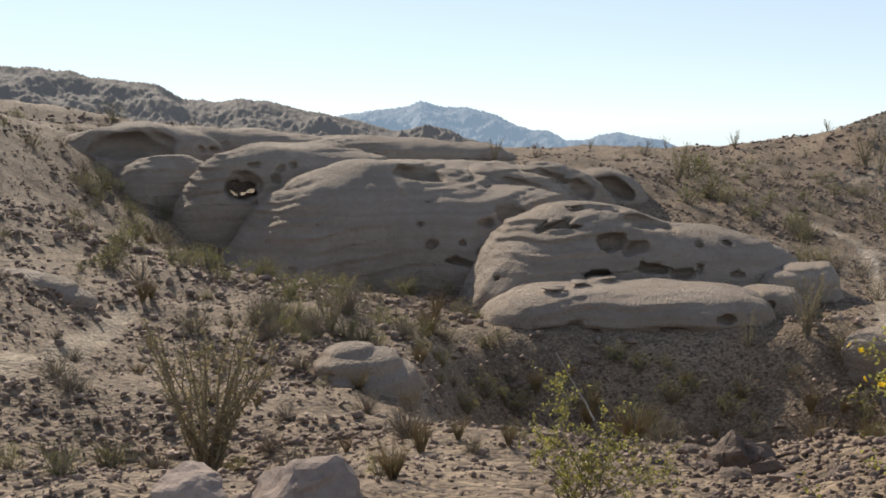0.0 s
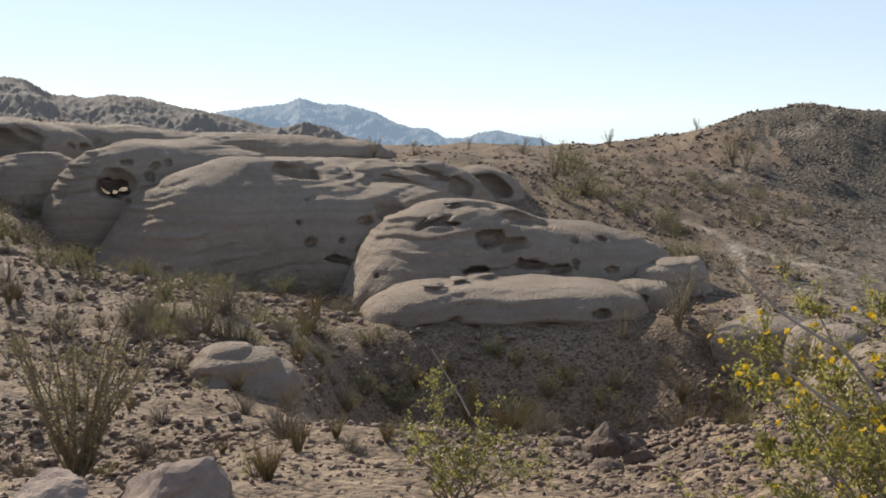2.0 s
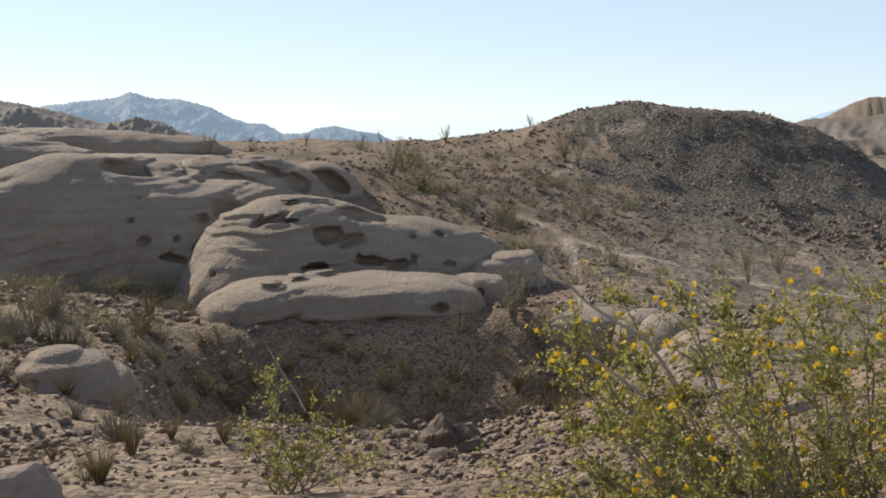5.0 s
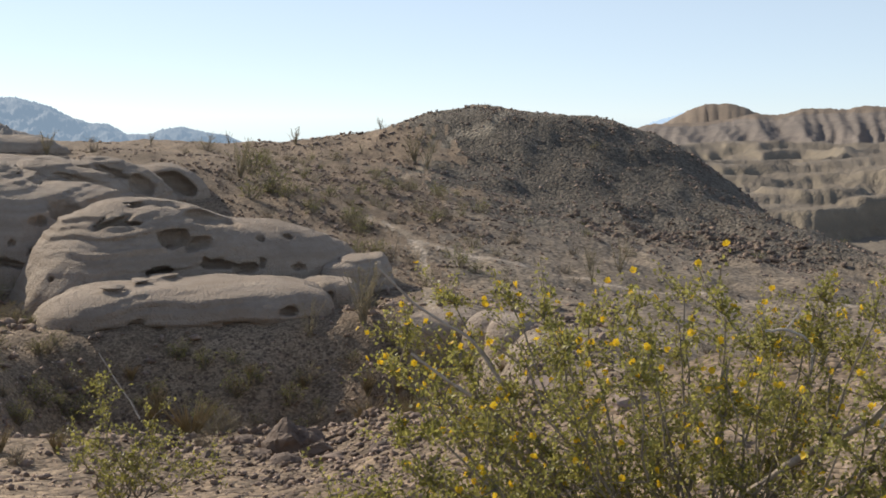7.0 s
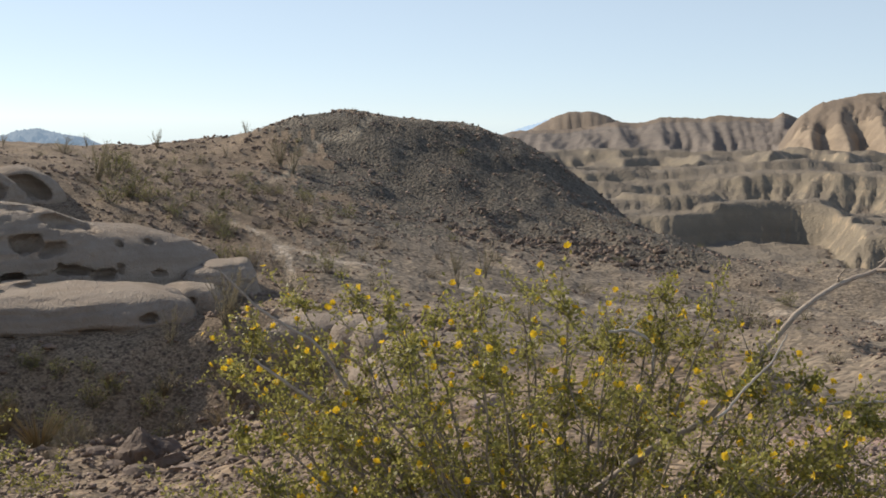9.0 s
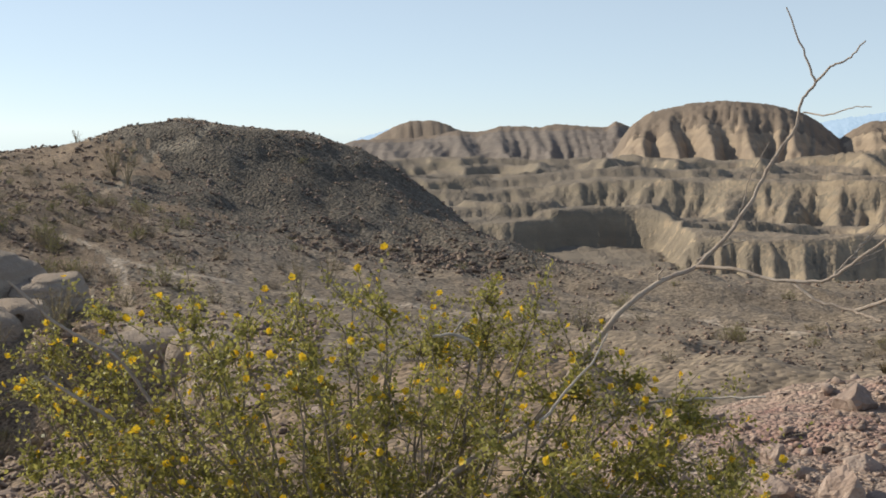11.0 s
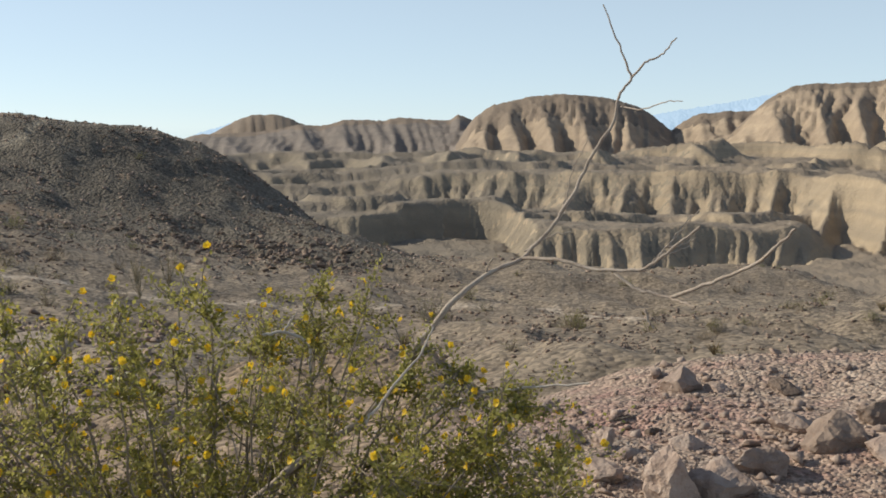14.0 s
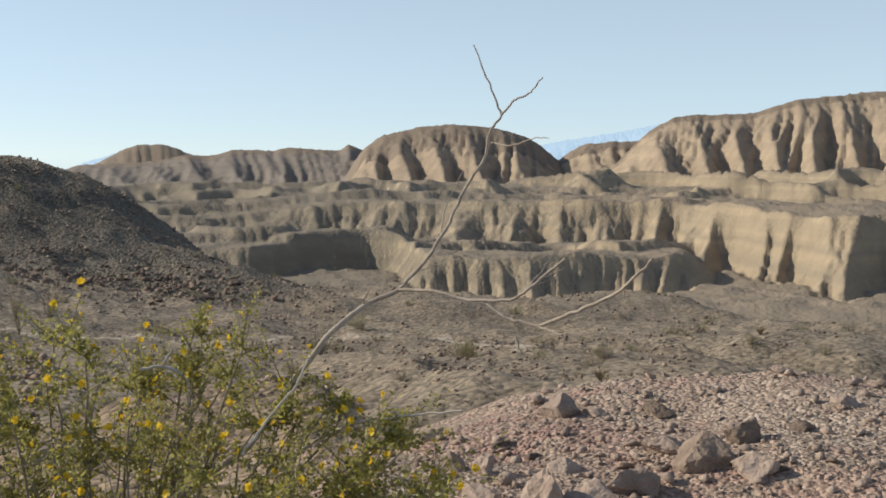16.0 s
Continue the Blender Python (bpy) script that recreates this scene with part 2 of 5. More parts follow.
# worn foot trails: half width and course
TRAILS = []
TRAILS.append((0.25, [(-5.3, 12.8), (-5.4, 14.2), (-5.7, 16.7), (-6.0, 19.4), (-6.6, 22.4)]))
TRAILS.append((0.22, [(10.6, 25.8), (13.1, 32.5), (14.9, 37.6), (15.6, 40.6), (15.2, 43.2), (14.2, 44.9)]))
TRAILS.append((0.34, [(15.6, 40.6), (16.4, 37.6), (18.3, 36.5), (19.9, 35.0), (21.2, 33.2), (24.0, 33.0), (26.2, 31.0), (32.7, 31.5), (36.4, 28.5), (26.2, 17.4)]))
TRAILS.append((0.25, [(38.0, 75.7), (32.7, 69.9), (30.6, 70.8), (27.1, 67.3), (21.7, 58.3)]))

def relief(x, y):
    """Broad shape of the knoll, the gully and the slopes round it: z of the bare ground."""
    r = np.hypot(x, y)
    z = -3.2 * (1 - np.exp(-(r / 11) ** 2))
    def mound(cx, cy, reach, rise):
        nonlocal z
        z = z + rise * np.exp(-((x - cx) ** 2 + (y - cy) ** 2) / (2 * reach * reach))
    mound(-3.0, 3.3, 1.9, -2.84)
    mound(-1.8, 4.1, 1.9, 2.45)
    mound(-0.4, 4.5, 1.9, -0.64)
    mound(1.1, 4.4, 1.9, -0.27)
    mound(2.4, 3.8, 1.9, 0.77)
    mound(3.5, 2.8, 1.9, -0.81)
    mound(4.2, 1.6, 1.9, 0.73)
    mound(-5.4, 5.9, 2.0, 2.26)
    mound(-4.1, 6.8, 2.0, 1.40)
    mound(-2.8, 7.5, 2.0, -2.17)
    mound(-1.3, 7.9, 2.0, 0.69)
    mound(0.2, 8.0, 2.0, 0.90)
    mound(1.7, 7.8, 2.0, -1.24)
    mound(3.1, 7.4, 2.0, 0.82)
    mound(4.5, 6.6, 2.0, 0.71)
    mound(5.6, 5.7, 2.0, -0.85)
    mound(6.6, 4.5, 2.0, 2.26)
    mound(7.3, 3.2, 2.0, -1.62)
    mound(7.8, 1.8, 2.0, 1.89)
    mound(-6.9, -4.0, 4.8, -1.38)
    mound(4.0, -6.9, 4.8, -1.09)
    mound(-7.9, 10.3, 2.7, -1.82)
    mound(-6.1, 11.5, 2.7, 1.59)
    mound(-4.2, 12.3, 2.7, 0.59)
    mound(-2.1, 12.8, 2.7, -0.68)
    mound(-0.0, 13.0, 2.7, 0.48)
    mound(2.0, 12.8, 2.7, 0.50)
    mound(4.1, 12.3, 2.7, 0.95)
    mound(6.0, 11.5, 2.7, -0.20)
    mound(9.4, 9.0, 2.7, 0.71)
    mound(10.7, 7.4, 2.7, -0.20)
    mound(11.8, 5.5, 2.7, -0.34)
    mound(12.9, 1.5, 2.7, 0.70)
    mound(-13.4, 14.9, 3.9, 1.25)
    mound(-11.0, 16.7, 3.9, 1.80)
    mound(-8.3, 18.2, 3.9, 1.71)
    mound(-5.5, 19.2, 3.9, -1.51)
    mound(-2.6, 19.8, 3.9, -0.46)
    mound(0.5, 20.0, 3.9, 4.12)
    mound(3.5, 19.7, 3.9, -3.98)
    mound(6.4, 18.9, 3.9, -1.04)
    mound(9.2, 17.8, 3.9, 4.32)
    mound(11.8, 16.2, 3.9, -2.19)
    mound(16.0, 11.9, 3.9, 1.64)
    mound(17.7, 9.4, 3.9, -1.45)
    mound(18.9, 6.6, 3.9, 2.11)
    mound(19.7, 3.7, 3.9, -1.31)
    mound(-17.6, 23.1, 6.1, 1.16)
    mound(-13.6, 25.6, 6.1, -1.94)
    mound(-9.3, 27.5, 6.1, 2.00)
    mound(-4.8, 28.6, 6.1, 0.80)
    mound(4.6, 28.6, 6.1, -1.17)
    mound(9.1, 27.5, 6.1, 0.58)
    mound(13.5, 25.7, 6.1, 0.67)
    mound(17.4, 23.2, 6.1, -0.92)
    mound(20.9, 20.1, 6.1, 0.91)
    mound(26.2, 12.4, 6.1, 0.36)
    mound(27.9, 8.0, 6.1, 0.57)
    mound(28.8, 3.4, 6.1, -1.13)
    mound(-25.1, -14.5, 17.4, 4.45)
    mound(14.5, -25.1, 17.4, 6.51)
    mound(-24.9, 32.6, 8.6, 6.13)
    mound(-19.3, 36.2, 8.6, 2.61)
    mound(-13.2, 38.8, 8.6, -1.54)
    mound(-6.8, 40.4, 8.6, -2.98)
    mound(-0.2, 41.0, 8.6, 1.22)
    mound(12.9, 38.9, 8.6, -0.74)
    mound(19.0, 36.3, 8.6, 0.89)
    mound(24.6, 32.8, 8.6, -0.89)
    mound(33.8, 23.2, 8.6, -0.47)
    mound(39.4, 11.3, 8.6, 0.91)
    mound(-38.8, 43.1, 12.2, 9.66)
    mound(-31.3, 48.8, 12.2, -0.86)
    mound(-23.1, 53.2, 12.2, 0.22)
    mound(-14.2, 56.2, 12.2, 4.54)
    mound(-4.9, 57.8, 12.2, -0.51)
    mound(4.5, 57.8, 12.2, 0.88)
    mound(13.8, 56.3, 12.2, 2.24)
    mound(22.7, 53.4, 12.2, -0.45)
    mound(31.0, 49.0, 12.2, -0.22)
    mound(38.5, 43.4, 12.2, -1.58)
    mound(45.0, 36.6, 12.2, 0.33)
    mound(54.3, 20.4, 12.2, -3.90)
    mound(56.9, 11.4, 12.2, 2.71)
    mound(-57.5, 63.9, 9.1, 7.98)
    mound(-52.2, 68.4, 9.1, 4.42)
    mound(-46.5, 72.4, 9.1, 0.97)
    mound(-40.5, 75.9, 9.1, 0.30)
    mound(-34.2, 78.9, 9.1, 3.07)
    mound(-27.7, 81.4, 9.1, 3.07)
    mound(-21.0, 83.4, 9.1, 0.47)
    mound(-14.2, 84.8, 9.1, 1.38)
    mound(-7.3, 85.7, 9.1, 2.14)
    mound(-0.3, 86.0, 9.1, 0.97)
    mound(6.6, 85.7, 9.1, -1.77)
    mound(13.6, 84.9, 9.1, 4.22)
    mound(20.4, 83.5, 9.1, 0.34)
    mound(27.1, 81.6, 9.1, -3.20)
    mound(33.6, 79.2, 9.1, 6.79)
    mound(39.9, 76.2, 9.1, 0.24)
    mound(45.9, 72.7, 9.1, 1.93)
    mound(51.7, 68.7, 9.1, 3.16)
    mound(57.1, 64.3, 9.1, -5.94)
    mound(62.1, 59.5, 9.1, -0.51)
    mound(66.7, 54.3, 9.1, 0.66)
    mound(70.9, 48.7, 9.1, -5.42)
    mound(74.6, 42.8, 9.1, -0.71)
    mound(77.8, 36.6, 9.1, 2.60)
    mound(80.5, 30.2, 9.1, -3.88)
    mound(82.7, 23.6, 9.1, -7.31)
    mound(84.3, 16.8, 9.1, -5.03)
    mound(85.4, 9.9, 9.1, -2.15)
    mound(-74.5, -43.0, 51.6, -1.97)
    mound(43.0, -74.5, 51.6, -5.87)
    return z



def waves(seed, n, lo, hi):
    """Directions, wave numbers and phases for a cheap smooth noise."""
    g = np.random.default_rng(seed)
    a = g.uniform(0, 2 * np.pi, n)
    k = 2 * np.pi / np.exp(g.uniform(np.log(lo), np.log(hi), n))
    return np.cos(a) * k, np.sin(a) * k, g.uniform(0, 2 * np.pi, n), k


def wavy(x, y, seed, n, lo, hi):
    """Noise of about -1..1 with wavelengths from lo to hi metres, larger waves stronger."""
    kx, ky, ph, k = waves(seed, n, lo, hi)
    amp = (1 / k) ** 0.8
    amp /= np.sqrt((amp ** 2).sum() / 2)
    return sum(a * np.sin(x * p + y * q + h) for a, p, q, h in zip(amp, kx, ky, ph)) / 1.6


def step(a, b, v):
    s = np.clip((v - a) / (b - a), 0, 1)
    return s * s * (3 - 2 * s)


def zigzag(u, seed, scale):
    """Spurs and gullies along an escarpment: uneven sharp ridges, 0..1, over a length u."""
    g = np.random.default_rng(seed)
    v = u / scale + 0.9 * np.sin(u / scale * 0.37 + g.uniform(0, 6)) + 0.5 * np.sin(u / scale * 0.83 + g.uniform(0, 6))
    t = np.abs((v % 1.0) * 2 - 1)
    cell = np.floor(v)
    big = 0.45 + 0.55 * np.abs(np.sin(cell * 12.9898 + seed))
    return t ** 1.35 * big


def ribs(u, r, seed, scale):
    """Sharp-crested ribs, large ones split by smaller ones, bending a little down the slope."""
    v = u + 0.05 * scale * np.sin(r / scale * 0.7 + seed) + 0.3 * scale * np.sin(r / scale * 0.31 + u / scale * 0.23)
    return np.maximum(zigzag(v, seed, scale), 0.62 * zigzag(v + 3.1, seed + 1, scale * 0.43)) * 0.8 + 0.2 * zigzag(v, seed + 2, scale * 0.19)


def edge_of_plateau(az):
    return 92 - 6 * step(36, 44, az) - 16 * step(62, 74, az) + 2.0 * np.sin(az * 0.9)


def scarp(r, rim, run, toe):
    """Rise from 0 to 1 towards the rim, over a slope whose foot reaches out along the spurs."""
    return np.clip((r - rim + run + toe) / (run + toe), 0, 1)


def fluted(r, rim, run, tall, rib, spur):
    """A clay slope that rises to the rim: pyramid spurs that reach out at its foot, cut by gullies between sharp ribs."""
    wide = run * (1.05 + 0.4 * rib + 1.4 * spur)
    s = np.clip((r - rim + wide) / wide, 0, 1)
    return tall * (0.55 * s + 0.45 * s ** 1.7 - 0.11 * (1 - rib) * np.sqrt(4 * s * (1 - s)))


def profile(points, az):
    """A crest line: bearing and rise in degrees, eased between the named corners."""
    a, e = zip(*points)
    return np.interp(az, a, e, left=-9, right=-9)


# mesas: name, label, crest, distance of the rim, depth of the slope, depth of the top, share of cap rock
MESAS = [
    ("butte", "dark rounded butte on the badlands skyline", ((33.2, -0.7), (34.4, -0.05), (35.2, 0.4), (35.9, 0.68), (37.0, 0.72), (37.7, 0.5), (38.3, 0.2), (39.5, -0.3)), 1450, 130, 120, 0.75),
    ("fluted_ridge", "long fluted clay ridge of the badlands", ((29, -0.9), (33, -0.35), (36, -0.3), (38.3, 0.16), (39.3, 0.1), (40.2, 0.3), (41.2, 0.45), (42.6, 0.35), (43.2, 0.5), (44.6, 0.5), (46.0, 0.45), (46.5, 0.75), (47.2, 0.45), (48.5, 0.2), (50, -0.8)), 1200, 190, 90, 0.12),
    ("dome_mesa", "broad domed clay mesa with a dark cap", ((46.2, -1.2), (47.2, 0.5), (48.1, 1.1), (48.9, 1.4), (50.2, 1.62), (51.9, 1.78), (53.2, 1.72), (54.6, 1.5), (55.6, 1.25), (56.4, 0.8), (57.2, 0.1), (58.4, -1.2)), 980, 130, 130, 0.36),
    ("flat_mesa", "small flat-topped clay mesa", ((56.6, -1.0), (57.6, 0.1), (58.3, 0.55), (58.8, 0.78), (60.0, 0.92), (61.6, 0.97), (62.6, 1.0), (64, 1.0)), 1000, 120, 160, 0.16),
    ("great_mesa", "great fluted clay mesa with a thin dark cap rock", ((59.4, -1.2), (61.0, 0.5), (62.0, 1.45), (63.2, 2.2), (64.4, 2.34), (66, 2.3), (67.3, 2.38), (68.2, 2.75), (69.2, 3.0), (71, 3.2), (73.5, 3.42), (76, 3.6), (84, 3.9), (92, 3.8)), 900, 150, 220, 0.07),
]


def erode(z, row_step, col_step, soft, steps):
    """Running water on bare clay: every cell drains to its lowest neighbour, and the flow cuts gullies."""
    n, m = z.shape
    idx = np.arange(n * m).reshape(n, m)
    moves = [(a, b) for a in (-1, 0, 1) for b in (-1, 0, 1) if a or b]
    pad_i = np.pad(idx, 1, mode="edge")
    nb = [pad_i[1 + a:n + 1 + a, 1 + b:m + 1 + b] for a, b in moves]
    dist = [np.hypot(a * row_step, b * col_step)[:, None] * np.ones((1, m)) for a, b in moves]
    cell = ((row_step * col_step)[:, None] * np.ones((1, m))).ravel()
    flow = cell.copy()
    for k in range(steps):
        zf = z.ravel()
        best, rec, far = np.zeros((n, m)), idx.copy(), np.ones((n, m))
        for q, d in zip(nb, dist):
            s = (z - zf[q]) / d
            up = s > best
            best, rec, far = np.where(up, s, best), np.where(up, q, rec), np.where(up, d, far)
        r_ = rec.ravel()
        send = r_ != idx.ravel()
        src, dst = idx.ravel()[send], r_[send]
        for _ in range(60 if k == 0 else 16):
            flow = cell + np.bincount(dst, weights=flow[src], minlength=n * m)
        cut = soft * np.sqrt(np.minimum(flow, 4000)).reshape(n, m) * best
        drop = z - zf[rec]
        z = z - np.minimum(cut, 0.45 * drop)
        # slopes slump back where they grow too steep
        z = np.minimum(z, z.ravel()[rec] + far * 1.5)
        if k % 4 == 3:
            lap = np.zeros_like(z)
            lap[1:-1, 1:-1] = (z[:-2, 1:-1] + z[2:, 1:-1] + z[1:-1, :-2] + z[1:-1, 2:]) / 4 - z[1:-1, 1:-1]
            z = z + 0.04 * lap
    return z


def carve_badlands():
    """The eroded country below the plateau, on a grid of bearing and distance: heights, and which mesa each cell belongs to."""
    az, rr = np.arange(28, 92, 0.1), np.geomspace(150, 1750, 640)
    A, Rr = np.meshgrid(az, rr)
    u = np.radians(A)
    x, y = Rr * np.sin(u), Rr * np.cos(u)
    bay = 40 * step(40.5, 48.0, A) * (1 - step(48.2, 50.2, A))
    gap = step(63.5, 67.5, A)
    plain_wall = step(39.5, 44.5, A) * (1 - step(48, 50, A))
    rim2 = 276 + 16 * np.sin(u * 11 + 0.5) - 6 * zigzag(u * 255, 3, 24) * (1 - plain_wall) + bay
    rim1 = 392 - 84 * step(63, 72, A) + 22 * np.sin(u * 8 + 2) - (9 + 6 * gap) * zigzag(u * 370, 5, 38) - 4 * gap * zigzag(u * 370, 19, 11)
    rim0 = 640 + 40 * np.sin(u * 6) - 40 * zigzag(u * 640, 8, 60)
    z = -38 + fluted(Rr, rim2, 20 - 6 * plain_wall, 15.0, ribs(u * 265, Rr, 21, 7), zigzag(u * 265, 22, 15) * (1 - plain_wall)) * (1 - gap) - 6 * step(0, 100, Rr - rim2) * (1 - gap)
    z = z + fluted(Rr, rim1, 21 + 9 * gap, 8.0 + 5 * step(40, 47, A) + 11 * gap, ribs(u * 370, Rr, 24, 9), zigzag(u * 370, 25, 26)) - (5 + 3 * step(40, 47, A) + 2 * gap) * step(20, 240, Rr - rim1)
    z = z + fluted(Rr, rim0, 26, 8, ribs(u * 620, Rr, 27, 14), zigzag(u * 620, 28, 40)) - 15 * step(20, 330, Rr - rim0)
    # thin benches between the great ones
    for at_, tall, seed in ((318, 2.6, 41), (352, 2.2, 42), (455, 3.6, 43), (520, 3.6, 44), (585, 3.4, 45)):
        lip = at_ + 0.06 * at_ * np.sin(u * 9 + seed) - 14 * zigzag(u * at_, seed, 31) + 8 * wavy(x, y, seed, 10, 20, 70)
        z = z + tall * (scarp(Rr, lip, 3, 6 * ribs(u * at_, Rr, seed + 5, 9)) - step(6, 70, Rr - lip)) * (1 - gap * 0.6)
    cones = np.clip(1 - np.abs(wavy(x, y, 35, 9, 70, 150)) * 1.7, 0, 1)
    z = z + 13 * cones * step(560, 680, Rr) * (1 - step(840, 900, Rr)) * (0.25 + 0.75 * step(52, 60, A))
    z = z + 0.5 * wavy(x, y, 31, 20, 8, 60)
    soft = np.full(z.shape, 0.034)
    soft[(A > 42.6) & (A < 48.6) & (Rr > 240) & (Rr < 335)] = 0.010
    label = np.zeros(z.shape, int)
    g = np.random.default_rng(77)
    for k, (_, _, crest, dist, width, back, cap) in enumerate(MESAS):
        top = dist * np.tan(np.radians(profile(crest, az)))
        top = top + 0.0008 * dist * np.interp(az, az[::7], g.uniform(-1, 1, len(az[::7])))
        base = -30.0
        fine_ribs, broad_ribs = ribs(u * dist, Rr, 60 + 3 * k, 0.0105 * dist), zigzag(u * dist + 0.12 * (Rr - dist), 80 + k, 0.05 * dist)
        reach = width * (1.2 + 0.55 * broad_ribs + 0.15 * fine_ribs)
        front = np.clip((Rr - dist + reach + 6 * np.sin(u * 40 + k)) / reach, 0, 1)
        rear = np.clip((dist + back + 120 - Rr) / 120, 0, 1)
        h = base + (top[None] - base) * (0.5 * front ** 1.6 + 0.5 * front * front * (3 - 2 * front) - 0.075 * (1 - fine_ribs) * np.sqrt(4 * front * (1 - front))) * rear
        higher = (h > z + 1.5) & (top[None] > base)
        label[higher] = k + 1
        z = np.where(higher, h, z)
        soft = np.where(higher & (front > 1 - 0.35 * cap), 0.004, soft)
    z = z + g.normal(size=z.shape) * 0.5 * np.clip(Rr / 600 - 0.2, 0.05, 1) + 0.4 * wavy(x, y, 36, 30, 5, 26) 
    row_step, col_step = np.gradient(rr), rr * np.radians(0.1)
    soft = soft * step(215, 245, Rr)
    z = erode(z, row_step, col_step, soft, 9)
    return az, rr, z, label


BAD_AZ, BAD_R, BAD_Z, BAD_LABEL = carve_badlands()


def badlands(az, r):
    """Height of the eroded country, relative to the eye."""
    i = np.clip(np.interp(np.log(r), np.log(BAD_R), np.arange(len(BAD_R))), 0, len(BAD_R) - 1.001)
    j = np.clip((az - BAD_AZ[0]) / 0.1, 0, len(BAD_AZ) - 1.001)
    i0, j0 = i.astype(int), j.astype(int)
    a, b = i - i0, j - j0
    Z = BAD_Z
    return (Z[i0, j0] * (1 - a) * (1 - b) + Z[i0 + 1, j0] * a * (1 - b) + Z[i0, j0 + 1] * (1 - a) * b + Z[i0 + 1, j0 + 1] * a * b) - 0.02 * np.maximum(r - 1750, 0)


def mesa_at(az, r):
    """Which mesa, if any, stands at a bearing and distance (0: none)."""
    i = np.clip(np.round(np.interp(np.log(r), np.log(BAD_R), np.arange(len(BAD_R)))), 0, len(BAD_R) - 1).astype(int)
    j = np.clip(np.round((az - BAD_AZ[0]) / 0.1), 0, len(BAD_AZ) - 1).astype(int)
    return np.where((az > BAD_AZ[0]) & (az < BAD_AZ[-1]) & (r < 1750), BAD_LABEL[i, j], 0)


CREST = [(-30, 4), (-24, 2.2), (-19, 1.5), (-16, 0.6), (-12, 0.1), (-8, -0.3), (-4, -0.7), (0, -1.05), (4, -1.3), (10, -1.15), (14, -1.1), (18.2, -0.92), (19.5, -0.7), (20.5, -0.25), (21.5, 0.22), (22.5, 0.45), (24.1, 0.62), (26.1, 0.38), (28.7, 0.18), (31.5, -0.2), (34, -1.13), (35.7, -2.03), (37.5, -3.3), (39.6, -5.05), (42.2, -6.0), (44.5, -6.62), (48, -6.85), (54.5, -7.3), (60, -6.85), (63.6, -6.9), (67.3, -7.85), (71.4, -8.0), (78, -7.8), (95, -6)]


def ground(x, y, fine=True):
    """Height of the ground, z in metres, for arrays x, y."""
    x, y = np.asarray(x, float), np.asarray(y, float)
    r, az = np.hypot(x, y), np.degrees(np.arctan2(x, y))
    near = relief(x, y)
    # the hillside runs on evenly to the left
    on = step(-125, -85, az) * (1 - step(-28, -24.5, az)) * (1 - step(40, 70, r))
    near = near * (1 - on) + relief(r * math.sin(radians(-24)), r * math.cos(radians(-24))) * on
    # crest of the hill and brink of the plateau
    crest = EYE + r * np.tan(np.radians(np.interp(az, *zip(*CREST)))) - 0.12
    near = np.where(r > 30, near - 0.5 * (near - crest + np.sqrt((near - crest) ** 2 + 0.05)) * step(30, 45, r), near)
    if fine:
        rough = np.clip((r - 1) / 12, 0.15, 1)
        near = near + 0.12 * rough * wavy(x, y, 1, 24, 1.2, 7) + 0.03 * wavy(x, y, 2, 24, 0.3, 1.2)
        near = near + step(35, 65, r) * (0.15 * wavy(x, y, 4, 20, 6, 22) + 0.09 * step(10, 20, az) * wavy(x, y, 5, 24, 2.2, 7))
        # shallow gullies that run down the plain
        across, down = x * 0.94 - y * 0.34, x * 0.34 + y * 0.94
        runs = np.abs(wavy(across, down * 0.35, 6, 26, 3, 11))
        near = near + 0.28 * (0.45 - runs) * step(13, 22, r) * (1 - step(60, 85, r)) * step(26, 36, az)
    # the steep bank below the sandstone shelf
    edge = r + 0.35 * wavy(x, y, 61, 14, 2.5, 9) if fine else r
    bank = EYE + np.interp(edge, [9.4, 11, 13, 21.5, 24, 27.4, 28.4, 32], [-2.74, -3.6, -5.0, -7.9, -7.75, -5.5, -5.25, -4.75])
    if fine:
        bank = bank + 0.07 * wavy(x, y, 62, 20, 0.5, 2.5)
    k = step(9.0, 12, r) * (1 - step(28.4, 31.5, r)) * step(-2, 5, az) * (1 - step(21, 28, az))
    near = near * (1 - k) + bank * k
    # the flat rubble top of the knoll, and its edge
    rim = 6.2 * np.tan(np.radians(np.interp(az, [48, 53, 58, 66.5, 72, 80], [-15.5, -13.6, -12.1, -10.85, -10.15, -10])))
    top = np.where(r < 6.2, -1.22 + (rim + 1.22) * step(3.8, 6.2, r), rim + (r - 6.2) * np.interp(r, [6.2, 9, 12.5, 17], [-0.25, -0.5, -0.42, -0.33]))
    if fine:
        top = top + 0.035 * wavy(x, y, 63, 24, 0.4, 2.2)
    k = step(47, 53, az) * (1 - step(95, 110, az)) * step(2.2, 4.0, r) * (1 - step(13, 18, r))
    near = near * (1 - k) + (EYE + top) * k
    e = edge_of_plateau(np.clip(az, -40, 110))
    far = EYE + badlands(np.clip(az, 28, 91.9), np.maximum(r, 150))
    plain = EYE - 8 - 0.031 * np.maximum(r - 90, 0)
    side = step(26, 34, az) * (1 - step(105, 125, az))
    out = far * side + plain * (1 - side)
    k = step(0, 26, r - e)
    return near * (1 - k) + out * k


